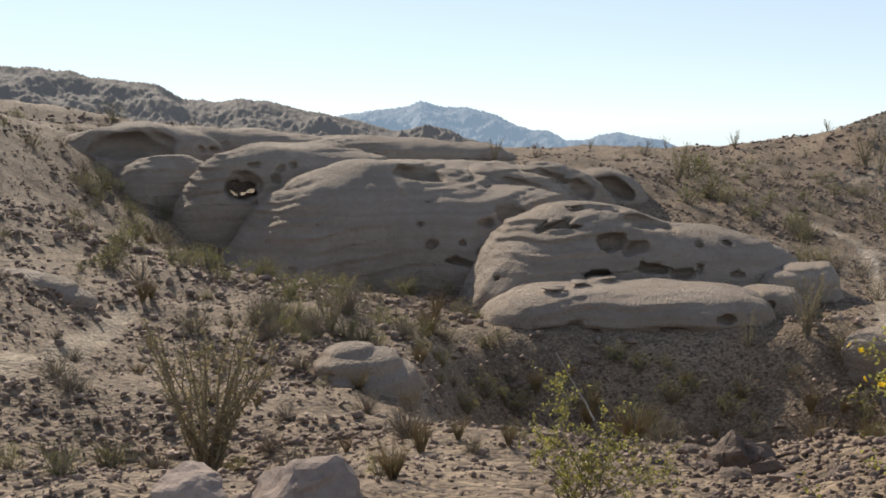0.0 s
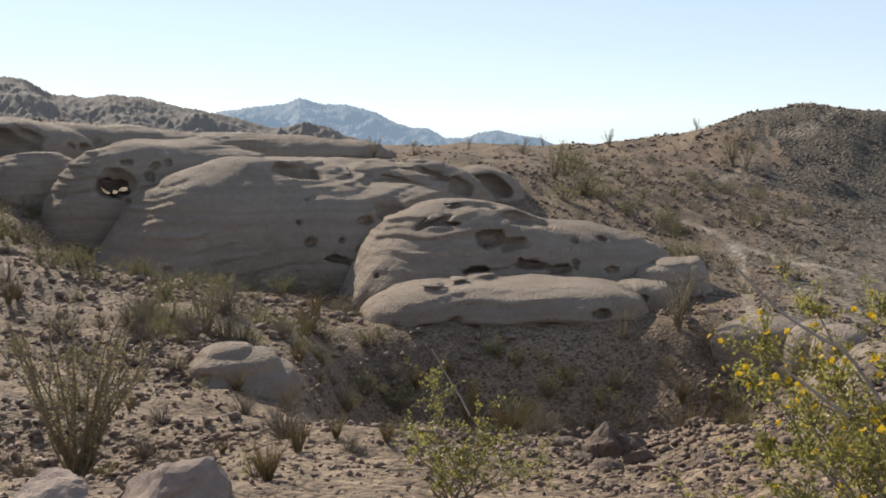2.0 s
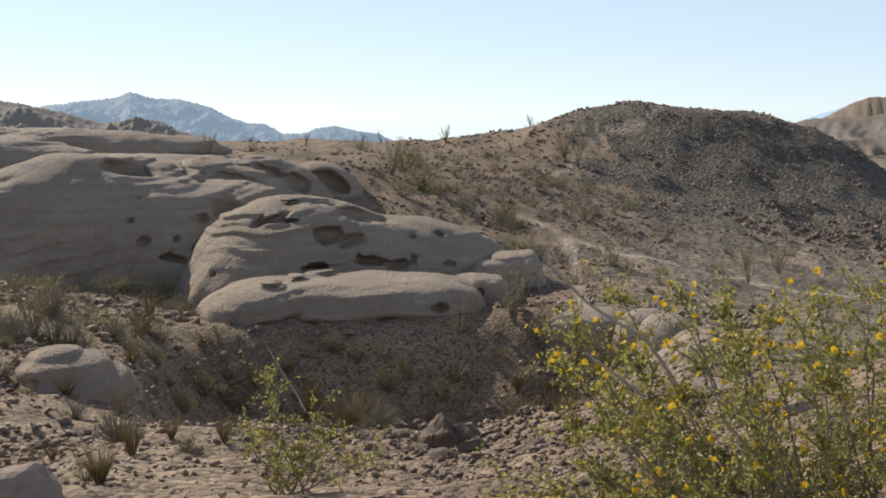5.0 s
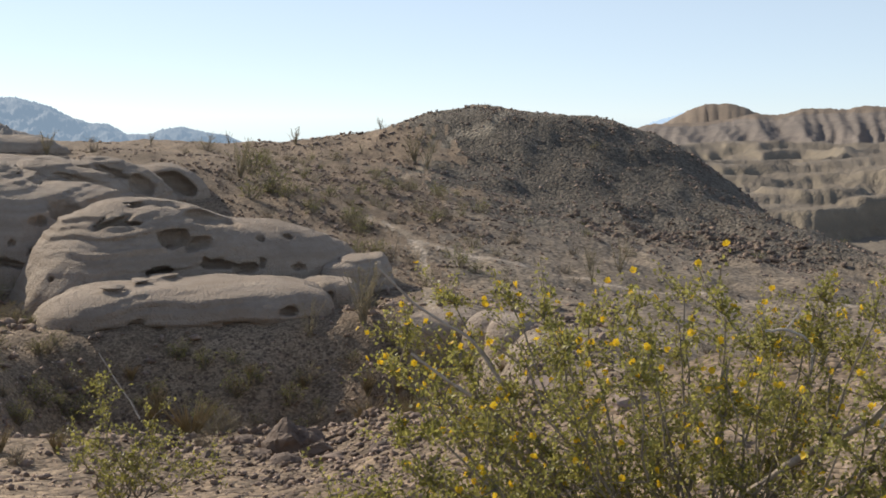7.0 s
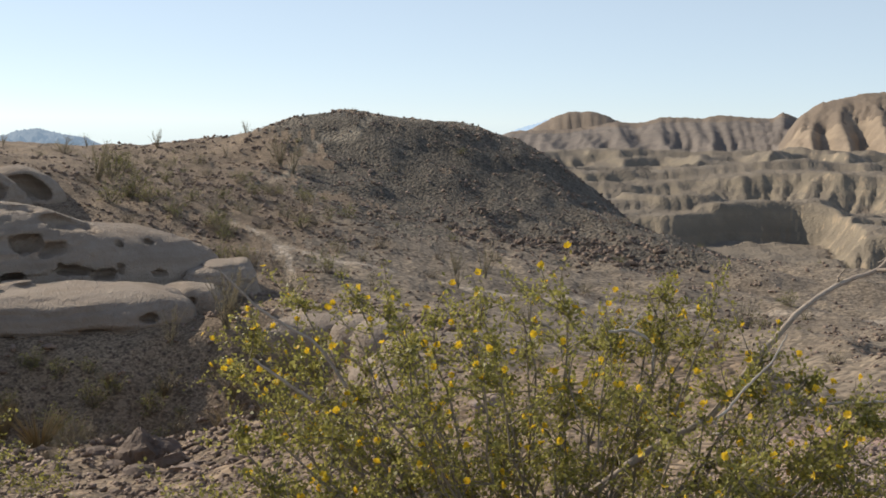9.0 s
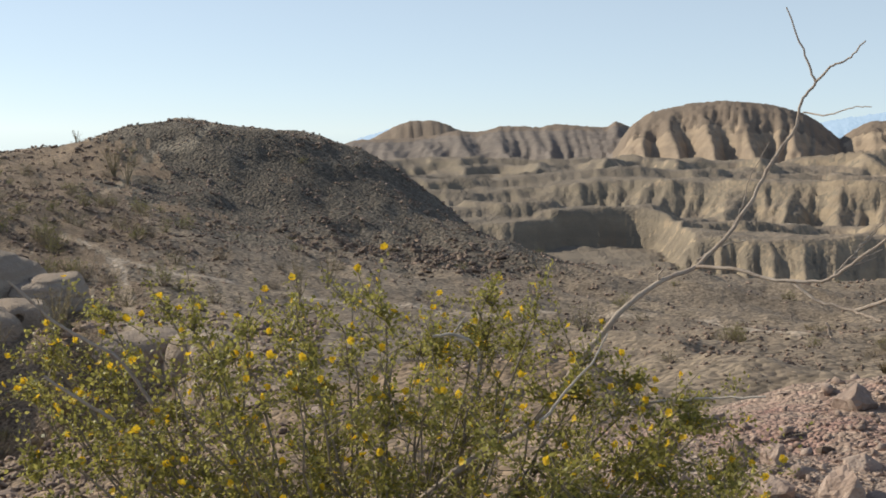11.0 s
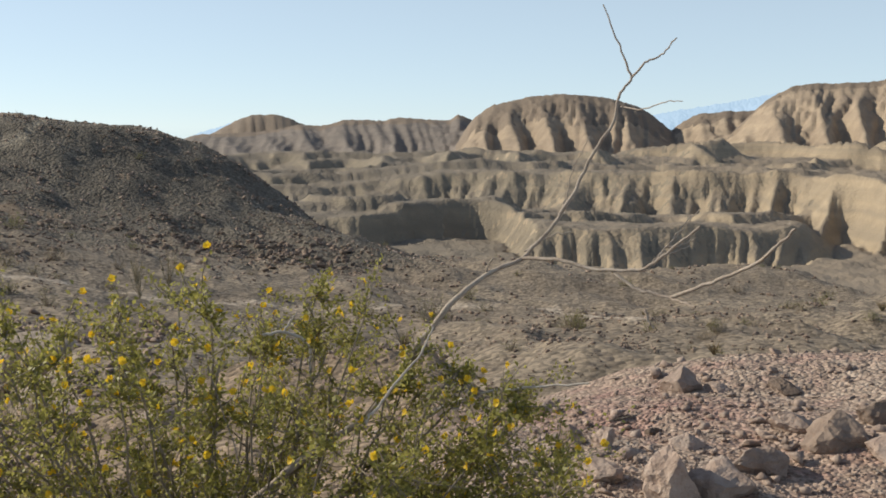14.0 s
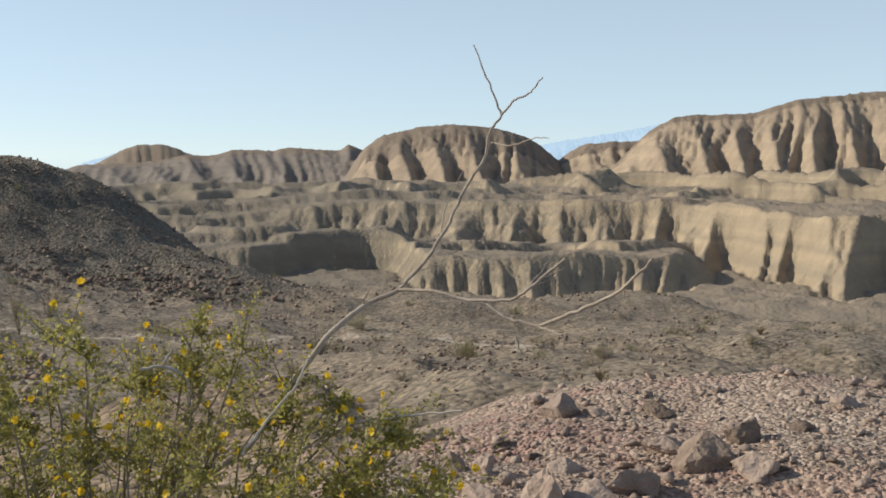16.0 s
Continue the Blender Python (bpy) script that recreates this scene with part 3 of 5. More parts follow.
def part(name, bm, mat, parent=None, label="", smooth=True):
    """Link a bmesh, or a mesh, as one object, under a thing if one is given."""
    if isinstance(bm, bmesh.types.BMesh):
        me = bpy.data.meshes.new(name)
        bm.to_mesh(me)
        bm.free()
    else:
        me = bm
    me.materials.append(mat)
    if smooth:
        me.polygons.foreach_set("use_smooth", [True] * len(me.polygons))
    ob = new(name, me)
    ob.parent = parent
    if label:
        ob["label"] = label
    return ob


def mesh_of(name, verts, faces):
    me = bpy.data.meshes.new(name)
    me.from_pydata(verts, [], faces)
    me.update()
    return me


def quick_mesh(name, v, q):
    """A mesh from arrays of vertices and of quads or triangles."""
    me = bpy.data.meshes.new(name)
    n, k = q.shape
    me.vertices.add(len(v))
    me.vertices.foreach_set("co", np.asarray(v, np.float32).ravel())
    me.loops.add(n * k)
    me.loops.foreach_set("vertex_index", np.asarray(q, np.int32).ravel())
    me.polygons.add(n)
    me.polygons.foreach_set("loop_start", np.arange(0, n * k, k, dtype=np.int32))
    me.update(calc_edges=True)
    return me


def grid_faces(n, m, wrap=False):
    """Quads of a grid of n rows and m columns."""
    i, j = np.meshgrid(np.arange(n - 1), np.arange(m if wrap else m - 1), indexing="ij")
    j2 = (j + 1) % m
    return np.stack([i * m + j, i * m + j2, (i + 1) * m + j2, (i + 1) * m + j], -1).reshape(-1, 4)


def trail_distance(x, y, course):
    best = np.full(np.shape(x), 1e9)
    for (ax, ay), (bx, by) in zip(course, course[1:]):
        dx, dy = bx - ax, by - ay
        t = np.clip(((x - ax) * dx + (y - ay) * dy) / (dx * dx + dy * dy + 1e-9), 0, 1)
        best = np.minimum(best, np.hypot(x - ax - t * dx, y - ay - t * dy))
    return best


def patches(q):
    """Which patch of faces that hang together each face belongs to, the largest patch first."""
    used, inv = np.unique(q, return_inverse=True)
    inv = inv.reshape(q.shape)
    mark = np.arange(len(used))
    for _ in range(4000):
        low = mark[inv].min(axis=1)
        newer = mark.copy()
        np.minimum.at(newer, inv.ravel(), np.repeat(low, q.shape[1]))
        newer = newer[newer]
        if (newer == mark).all():
            break
        mark = newer
    _, own, count = np.unique(mark[inv[:, 0]], return_inverse=True, return_counts=True)
    rank = np.empty(len(count), int)
    rank[np.argsort(-count)] = np.arange(len(count))
    return rank[own.ravel()]


# ---- ground: one sheet from the viewpoint's knoll to the horizon ----
def build_ground():
    az = np.concatenate([np.arange(-180, -30, 5.0), np.arange(-30, 28, 0.17), np.arange(28, 80, 0.125), np.arange(80, 180, 5.0)])
    rr = np.concatenate([np.geomspace(0.25, 100, 350), np.geomspace(102, 236, 26), np.arange(237, 306, 1.0), np.arange(307, 330, 2.5), np.arange(331, 425, 1.6), np.arange(428, 560, 5), np.arange(562, 750, 4.5), np.arange(750, 1000, 2.6), np.arange(1002, 1210, 5.5), np.geomspace(1215, 4700, 40)])
    A, Rr = np.meshgrid(np.radians(az), rr)
    X, Y = Rr * np.sin(A), Rr * np.cos(A)
    Z = ground(X, Y)
    v = np.stack([X, Y, Z], -1).reshape(-1, 3)
    n = len(v)
    v = np.concatenate([v, [[0, 0, float(ground(0.0, 0.0))]]])
    q = grid_faces(len(rr), len(az), True)[:, ::-1]
    # close the middle, under the viewpoint
    m, j = len(az), np.arange(0, len(az) - 1, 2)
    q = np.concatenate([q, np.stack([np.full_like(j, n), j, j + 1, (j + 2) % m], -1)])
    mc = q[:, 0]
    rq, aq = np.hypot(v[mc, 0], v[mc, 1]), np.degrees(np.arctan2(v[mc, 0], v[mc, 1]))
    which = mesa_at(aq, np.maximum(rq, 150)) * (rq > 500)
    q_all, q = q, q[which == 0]
    me = quick_mesh("ground", v, q)
    cx, cy = v[q[:, 0], 0], v[q[:, 0], 1]
    r, a = np.hypot(cx, cy), np.degrees(np.arctan2(cx, cy))
    slot = np.zeros(len(q), np.int32)
    blend = wavy(cx, cy, 12, 16, 4, 14) + 0.5 * wavy(cx, cy, 13, 20, 0.5, 3) + np.random.default_rng(14).normal(size=len(cx)) * 0.45
    slot[(a > 22 + 3 * blend) & (r > 14 + 3 * blend) & (a < 130)] = 1
    slot[(slot == 1) & (a > 15 + 2 * blend) & (a < 46) & (r > 57 + 4 * blend + 0.02 * (a - 30) ** 2)] = 5
    slot[(a > 45 + 6 * blend) & (r < 8 + 1.5 * blend) & (a < 175)] = 3
    slot[(r > edge_of_plateau(np.clip(a, -40, 110)) + 3) & (a > 26)] = 2
    ob = part("ground", me, DIRT)
    slot[(slot == 2) & (a < 54 + 5 * blend)] = 4
    for m in (PLAIN, BADLAND, RUBBLE, GREY_CLAY, HILL):
        me.materials.append(m)
    # how far the soil is worn to a path
    worn = np.zeros(len(v), np.float32)
    sel = np.hypot(v[:, 0], v[:, 1]) < 110
    px, py = v[sel, 0], v[sel, 1]
    w = np.zeros(len(px))
    for half, course in TRAILS:
        w = np.maximum(w, 1 - step(half * 0.6, half * 1.25, trail_distance(px, py, course)))
    worn[sel] = w
    me.attributes.new("worn", "FLOAT", "POINT").data.foreach_set("value", worn)
    me.polygons.foreach_set("material_index", slot)
    for k, (name, label, crest, dist, width, back, cap) in enumerate(MESAS):
        qs = q_all[which == k + 1]
        if not len(qs):
            continue
        root = tagged(new(name), label, "mesa")
        c = v[qs].mean(axis=1)
        bearing = np.degrees(np.arctan2(c[:, 0], c[:, 1]))
        top = EYE + dist * np.tan(np.radians(profile(crest, bearing)))
        ragged = 1 + 0.3 * wavy(c[:, 0], c[:, 1], 71 + k, 16, 12, 60)
        high = (c[:, 2] > top - cap * ragged * (top - EYE + 30)) | (np.hypot(c[:, 0], c[:, 1]) > dist + 0.3 * back)
        for flag in (True, False):
            # scraps cut off from the main piece go to the other one
            own = np.where(high == flag)[0]
            if len(own):
                high[own[patches(qs[own]) > 0]] = not flag
        # mesas beyond 1100 m get the clay with haze painted in
        for piece, sel, mat in (("slope", ~high, HAZED_MESA if dist > 1100 else MESA), ("cap_rock", high, CAPROCK)):
            own = np.where(sel)[0]
            patch = patches(qs[own]) if len(own) else np.array([], int)
            for n in np.unique(patch):
                used, inv = np.unique(qs[own[patch == n]], return_inverse=True)
                part(piece, quick_mesh(piece, v[used], inv.reshape(-1, 4)), mat, root)
    return tagged(ob, "stony desert ground, dry gully and eroded badlands", "ground", kind="structure")


build_ground()

# ---- mesas and mountains ----
def mountain(name, crest, dist, base_rise, rough, mat, label, seed=1, step_az=0.06, ridges=3.0, relief_=0.5):
    """A mountain range: a crest line with spurs and gullies that fall towards the viewer."""
    az = np.arange(crest[0][0], crest[-1][0] + 0.001, step_az)
    g = np.random.default_rng(seed)
    jag = sum(np.interp(az, az[::n], g.uniform(-1, 1, len(az[::n]))) / (k + 1.5) for k, n in enumerate((16, 7, 3)))
    rise = profile(crest, az) + rough * jag
    u = np.radians(az) * dist
    wl = dist * np.radians(ridges)
    S = np.linspace(0, 1, 90)
    D = dist * (0.70 + 0.30 * S)
    x, y = D[:, None] * np.sin(np.radians(az)), D[:, None] * np.cos(np.radians(az))
    low = base_rise + (rise - base_rise)[None] * (S ** 0.9)[:, None]
    hump = wavy(x, y, seed, 14, wl * 0.5, wl * 1.8) + 0.3 * wavy(x, y, seed + 1, 24, wl * 0.06, wl * 0.3)
    z = D[:, None] * np.tan(np.radians(low)) + relief_ * dist * 0.02 * hump * (np.sin(np.pi * S) ** 0.8)[:, None]
    z = z + g.normal(size=z.shape) * 0.0004 * dist
    soft = np.full(z.shape, 0.008)
    soft[-4:] = 0.002
    z = erode(z, np.gradient(D), D * np.radians(step_az), soft, 4)
    rows = [np.stack([x[i], y[i], EYE + z[i]], -1) for i in range(len(S))]
    d = dist * 1.08
    rows.append(np.stack([d * np.sin(np.radians(az)), d * np.cos(np.radians(az)), np.full_like(az, EYE + dist * np.tan(np.radians(base_rise)))], -1))
    v = np.stack(rows)
    me = quick_mesh(name, v.reshape(-1, 3), grid_faces(len(rows), len(az))[:, ::-1])
    return tagged(part(name, me, mat), label, "mountain", kind="structure")


# distant ranges, their haze painted into the materials
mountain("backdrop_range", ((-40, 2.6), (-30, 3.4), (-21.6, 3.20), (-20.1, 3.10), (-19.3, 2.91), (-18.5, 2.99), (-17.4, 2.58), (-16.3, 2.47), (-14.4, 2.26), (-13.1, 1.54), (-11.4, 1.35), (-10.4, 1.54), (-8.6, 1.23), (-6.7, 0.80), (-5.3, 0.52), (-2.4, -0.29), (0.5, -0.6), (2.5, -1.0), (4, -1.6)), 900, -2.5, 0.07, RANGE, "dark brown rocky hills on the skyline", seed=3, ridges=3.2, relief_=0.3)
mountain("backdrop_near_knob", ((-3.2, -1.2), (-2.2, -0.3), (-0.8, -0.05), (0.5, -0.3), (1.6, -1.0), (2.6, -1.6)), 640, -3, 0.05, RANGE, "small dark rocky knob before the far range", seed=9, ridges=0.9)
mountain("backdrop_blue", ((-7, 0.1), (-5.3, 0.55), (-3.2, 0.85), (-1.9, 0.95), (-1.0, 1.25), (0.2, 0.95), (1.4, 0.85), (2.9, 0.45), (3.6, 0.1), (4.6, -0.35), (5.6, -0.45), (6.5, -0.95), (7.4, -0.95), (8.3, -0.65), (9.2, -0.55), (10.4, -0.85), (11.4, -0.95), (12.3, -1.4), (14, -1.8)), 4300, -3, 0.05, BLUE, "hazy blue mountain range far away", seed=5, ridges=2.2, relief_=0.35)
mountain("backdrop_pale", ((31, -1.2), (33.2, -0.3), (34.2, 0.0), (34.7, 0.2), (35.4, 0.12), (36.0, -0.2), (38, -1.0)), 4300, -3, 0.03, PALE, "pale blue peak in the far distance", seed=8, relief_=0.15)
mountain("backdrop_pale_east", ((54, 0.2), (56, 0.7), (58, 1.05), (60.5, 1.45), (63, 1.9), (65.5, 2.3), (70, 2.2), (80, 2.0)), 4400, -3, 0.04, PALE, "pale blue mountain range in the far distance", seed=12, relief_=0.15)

# ---- sandstone outcrops: rounded lobes, hollowed by wind ----
def surface_net(f, low, h):
    """A closed quad mesh round the region where the field f, sampled every h metres from low, is negative."""
    inside = f < 0
    shape = np.array(f.shape)
    acc, cnt = np.zeros((*(shape - 1), 3), np.float32), np.zeros(shape - 1, np.float32)
    corners = [(i, j, k) for i in (0, 1) for j in (0, 1) for k in (0, 1)]
    def at_corner(a, c):
        return a[c[0]:shape[0] - 1 + c[0], c[1]:shape[1] - 1 + c[1], c[2]:shape[2] - 1 + c[2]]
    for c in corners:
        for axis in range(3):
            if c[axis]:
                continue
            d = list(c)
            d[axis] = 1
            fa, fb = at_corner(f, c), at_corner(f, d)
            cross = at_corner(inside, c) != at_corner(inside, d)
            t = np.where(cross, fa / np.where(cross, fa - fb, 1), 0)
            for ax in range(3):
                acc[..., ax] += cross * (t if ax == axis else c[ax])
            cnt += cross
    used = cnt > 0
    index = np.full(shape - 1, -1, np.int64)
    index[used] = np.arange(used.sum())
    base = np.argwhere(used)
    v = (base + acc[used] / cnt[used][:, None]) * h + low
    quads = []
    for axis in range(3):
        a1, a2 = (axis + 1) % 3, (axis + 2) % 3
        sl0 = [slice(1, -1)] * 3
        sl0[axis] = slice(0, -1)
        sl1 = list(sl0)
        sl1[axis] = slice(1, None)
        s0, s1 = inside[tuple(sl0)], inside[tuple(sl1)]
        where = np.argwhere(s0 != s1)
        off = np.ones(3, int)
        off[axis] = 0
        p = where + off
        flip = s0[tuple(where.T)]
        ring = []
        for da, db in ((0, 0), (-1, 0), (-1, -1), (0, -1)):
            o = p.copy()
            o[:, a1] += da
            o[:, a2] += db
            ring.append(index[tuple(o.T)])
        q = np.stack(ring, -1)
        q[~flip] = q[~flip][:, ::-1]
        quads.append(q)
    return v, np.concatenate(quads)[:, ::-1]


def ellipsoid(p, lobe, sunk=0.0, power=2.0):
    """Approximate distance from the points p to a lobe: place, half width, half depth, half height, bearing, lean.
    sunk: how far the lower half runs on down into the ground."""
    x, y, z, w, d, h, bearing, lean = lobe
    b, a = radians(bearing), radians(lean)
    q = p - np.array([x, y, z], np.float32)
    across = q[..., 0] * math.cos(b) - q[..., 1] * math.sin(b)
    along = q[..., 0] * math.sin(b) + q[..., 1] * math.cos(b)
    up = q[..., 2]
    u, v = across * math.cos(a) + up * math.sin(a), -across * math.sin(a) + up * math.cos(a)
    if sunk:
        v = np.where(v < 0, v * (1 - sunk), v)
    p4 = power
    a_, b_, c_ = np.abs(u) / w, np.abs(along) / d, np.abs(v) / h
    k0 = (a_ ** p4 + b_ ** p4 + c_ ** p4) ** (1 / p4) + 1e-6
    slope = np.sqrt((a_ ** (p4 - 1) / w) ** 2 + (b_ ** (p4 - 1) / d) ** 2 + (c_ ** (p4 - 1) / h) ** 2) * k0 ** (1 - p4)
    return (k0 - 1) / (slope + 1e-4)


def smooth_min(a, b, k):
    m = np.maximum(k - np.abs(a - b), 0) / k
    return np.minimum(a, b) - m * m * k * 0.25


ROCK_SEED = [0]


def rock(name, label, lobes, caves=(), voxel=0.08, mat=None, layer=1.0, power=2.08, blend=0.2, flare=0.35):
    ROCK_SEED[0] += 1
    seed = ROCK_SEED[0]
    lo = np.min([np.array(l[:3]) - max(l[3:5]) for l in lobes], axis=0)
    hi = np.max([np.array(l[:3]) + max(l[3:5]) for l in lobes], axis=0)
    lo[2] = min(l[2] - l[5] * 3.0 for l in lobes)
    hi[2] = max(l[2] + l[5] * 1.15 for l in lobes) + 0.1
    # leave out what lies deep under the ground
    gx, gy = np.meshgrid(np.linspace(lo[0], hi[0], 12), np.linspace(lo[1], hi[1], 12))
    lo[2] = max(lo[2], float(ground(gx, gy).min()) - 0.5)
    lo[:2], hi[:2] = lo[:2] - 0.5, hi[:2] + 0.5
    lo, hi = lo - 3 * voxel, hi + 3 * voxel
    axes = [np.arange(lo[k], hi[k], voxel, dtype=np.float32) for k in range(3)]
    P = np.stack(np.meshgrid(*axes, indexing="ij"), -1)
    X, Y, Z = P[..., 0], P[..., 1], P[..., 2]
    size = max(l[5] for l in lobes)
    # weathering pulls the shapes out of true
    Q = P.copy()
    for wl, amp in ((2.9, 0.08), (1.1, 0.022), (0.4, 0.008)):
        k, am = 2 * np.pi / wl, amp * min(1, size / 1.5)
        Q[..., 0] += am * np.sin(k * (Y + 0.6 * Z) + seed) * np.sin(k * 0.7 * X + 1.3 * seed)
        Q[..., 1] += am * np.sin(k * (X - 0.5 * Z) + 2 * seed) * np.sin(k * 0.8 * Y + seed)
        Q[..., 2] += 0.8 * am * np.sin(k * (0.8 * X + 0.5 * Y) + 3 * seed) * np.sin(k * 0.9 * Z + seed)
    f = None
    for l in lobes:
        e = ellipsoid(Q, l, 0.7, power)
        f = e if f is None else smooth_min(f, e, blend * size)
    # broad unevenness, then dipping beds that weather back
    g = np.random.default_rng(seed)
    rough = 0
    for k in range(10):
        wl = np.exp(g.uniform(np.log(0.5), np.log(2.2))) * min(1.6, size)
        a, b2, c = g.normal(size=3) * np.array([1, 1, 1.3])
        n = math.sqrt(a * a + b2 * b2 + c * c)
        rough = rough + wl * 0.005 * np.sin((a * X + b2 * Y + c * Z) / n * 2 * np.pi / wl + g.uniform(0, 6)).astype(np.float32)
    bed = Z - 0.10 * X + 0.12 * np.sin(X * 0.9 + Y * 0.5) + 0.05 * np.sin(X * 2.3 - Y * 1.7)
    for wl, amp in ((1.1, 0.016), (0.47, 0.024), (0.25, 0.026), (0.14, 0.008)):
        s = np.sin(bed * 2 * np.pi / wl + seed)
        f = f + layer * min(1, size) * amp * (s + 0.5 * s * np.abs(s)) * (0.5 + 0.5 * np.sin(X * 0.7 + Z * 1.3 + seed))
    f = f + rough
    # the foot spreads where it meets the soil
    gz = ground(X[:, :, 0], Y[:, :, 0])[:, :, None].astype(np.float32)
    f = f - flare * min(0.45, 0.28 * size) * np.exp(-np.clip(Z - gz, 0, None) / 0.5)
    pits = [np.sin(X * 5.1 + 1.7 * np.sin(Z * 2.9 + seed)) * np.sin(Z * 6.3 + 1.3 * np.sin(X * 2.2)) * np.sin(Y * 5.3 + 1.9 * np.sin(X * 1.7 + Z))]
    f = f + 0.10 * min(1, size) * np.clip(pits[0] - 0.80, 0, 1) * 5 * (np.sin(X * 0.9 + seed) * np.sin(Z * 1.3 + Y * 0.5) > 0.15)
    for c in caves:
        c = (*c[:4], c[4] if c[4] > 3 else min(0.7 * c[4], 1.1 * c[3] + 0.08), *c[5:])
        # set the hollow where the face stands at that spot
        b = radians(c[6])
        t = np.linspace(-3.5, 3.5, 120)
        line = np.array(c[:3])[None] + t[:, None] * np.array([math.sin(b), math.cos(b), 0])[None]
        ijk = np.round((line - lo) / voxel).astype(int)
        ok = ((ijk >= 0) & (ijk < np.array(f.shape))).all(axis=1)
        inside = np.array([k and f[tuple(i)] < 0 for k, i in zip(ok, ijk)])
        if inside.any() and c[4] < 3:
            front = line[int(np.argmax(inside))]
            c = (front[0] + 0.1 * c[4] * math.sin(b), front[1] + 0.1 * c[4] * math.cos(b), c[2], *c[3:])
        # uneven outlines: each hollow is eaten out by smaller ones round it
        reach = 1.6 * max(c[3:6]) + 0.3
        cut0 = [max(0, int((c[k] - reach - lo[k]) / voxel)) for k in range(3)]
        cut1 = [max(0, int((c[k] + reach - lo[k]) / voxel) + 1) for k in range(3)]
        box = tuple(slice(p, q) for p, q in zip(cut0, cut1))
        if f[box].size == 0:
            continue
        W = Q[box]
        k1 = 5.0 / max(c[3], 0.15)
        W = W + 0.13 * min(c[3], c[5]) * np.stack([np.sin(k1 * W[..., 2] + seed), np.sin(k1 * W[..., 0]), np.sin(k1 * (W[..., 0] + 0.5 * W[..., 1]) + c[0])], -1).astype(np.float32)
        cut = ellipsoid(W, c, 0.0, 2.3)
        for _ in range(4 if c[3] > 0.12 else 2):
            s = g.uniform(0.35, 0.65)
            du, dv = g.uniform(-0.75, 0.75) * c[3], g.uniform(-0.6, 0.75) * c[5]
            cut = smooth_min(cut, ellipsoid(W, (c[0] + du * math.cos(b), c[1] - du * math.sin(b), c[2] + dv, c[3] * s, c[4] * g.uniform(0.5, 1.0), c[5] * s, c[6], c[7] + g.uniform(-40, 40))), 0.15 * c[5])
        f[box] = -smooth_min(-f[box], cut + 0.3 * rough[box], max(0.05, 0.3 * c[5]))
    # open fields only: the sheet ends under the ground
    f[:, :, 0] = np.maximum(f[:, :, 0], 0.01)
    v, q = surface_net(f, lo, voxel)
    deep = v[:, 2] < ground(v[:, 0], v[:, 1]) - 0.3
    q = q[~deep[q].all(axis=1)]
    used, inv = np.unique(q, return_inverse=True)
    v, q = v[used], inv.reshape(-1, 4)
    return tagged(part(name, quick_mesh(name, v, q), mat or SANDSTONE), label, "rock")


rock("sandstone_dome", "great weathered sandstone dome with wind-carved caves", [
    (-2.82, 41.50, -4.80, 5.61, 5.00, 5.09, -4, 0),
    (1.07, 40.59, -3.76, 4.12, 4.20, 3.09, 2, -3),
    (3.63, 40.84, -3.09, 2.02, 2.60, 2.09, 5, -10),
    (-5.84, 39.07, -4.88, 2.48, 3.00, 2.07, -8, 18),
    (-0.28, 46.00, -0.78, 4.40, 4.50, 0.90, -0, -3),
], caves=[
    (-0.77, 37.29, -0.17, 0.89, 1.70, 0.40, -1, -6),
    (-0.19, 37.30, -0.33, 0.58, 1.00, 0.19, -0, -4),
    (-1.41, 37.17, 0.11, 0.23, 0.60, 0.17, -2, 0),
    (2.32, 37.33, -1.46, 0.52, 1.50, 0.47, 4, 30),
    (1.64, 37.36, -1.80, 0.23, 0.70, 0.16, 3, 30),
    (-0.36, 37.00, -2.49, 0.23, 0.70, 0.17, -1, 0),
    (-0.78, 36.59, -1.77, 0.09, 0.40, 0.11, -1, 0),
    (0.70, 36.99, -2.41, 0.12, 0.40, 0.10, 1, 0),
    (1.36, 36.97, -2.65, 0.17, 0.50, 0.12, 2, 0),
    (1.34, 36.98, -1.80, 0.13, 0.50, 0.12, 2, 0),
    (-6.56, 36.82, -2.07, 0.08, 0.40, 0.10, -10, 0),
    (-5.87, 36.73, -2.33, 0.12, 0.40, 0.10, -9, 0),
    (-5.13, 36.64, -3.21, 0.17, 0.50, 0.13, -8, 0),
    (-1.42, 36.87, -0.73, 0.08, 0.30, 0.08, -2, 0),
    (1.52, 36.97, -0.71, 0.08, 0.30, 0.06, 2, 0),
    (-0.43, 37.00, -1.08, 0.08, 0.30, 0.06, -1, 0),
    (0.58, 36.70, -3.03, 0.46, 0.70, 0.11, 1, 0),
], voxel=0.085)
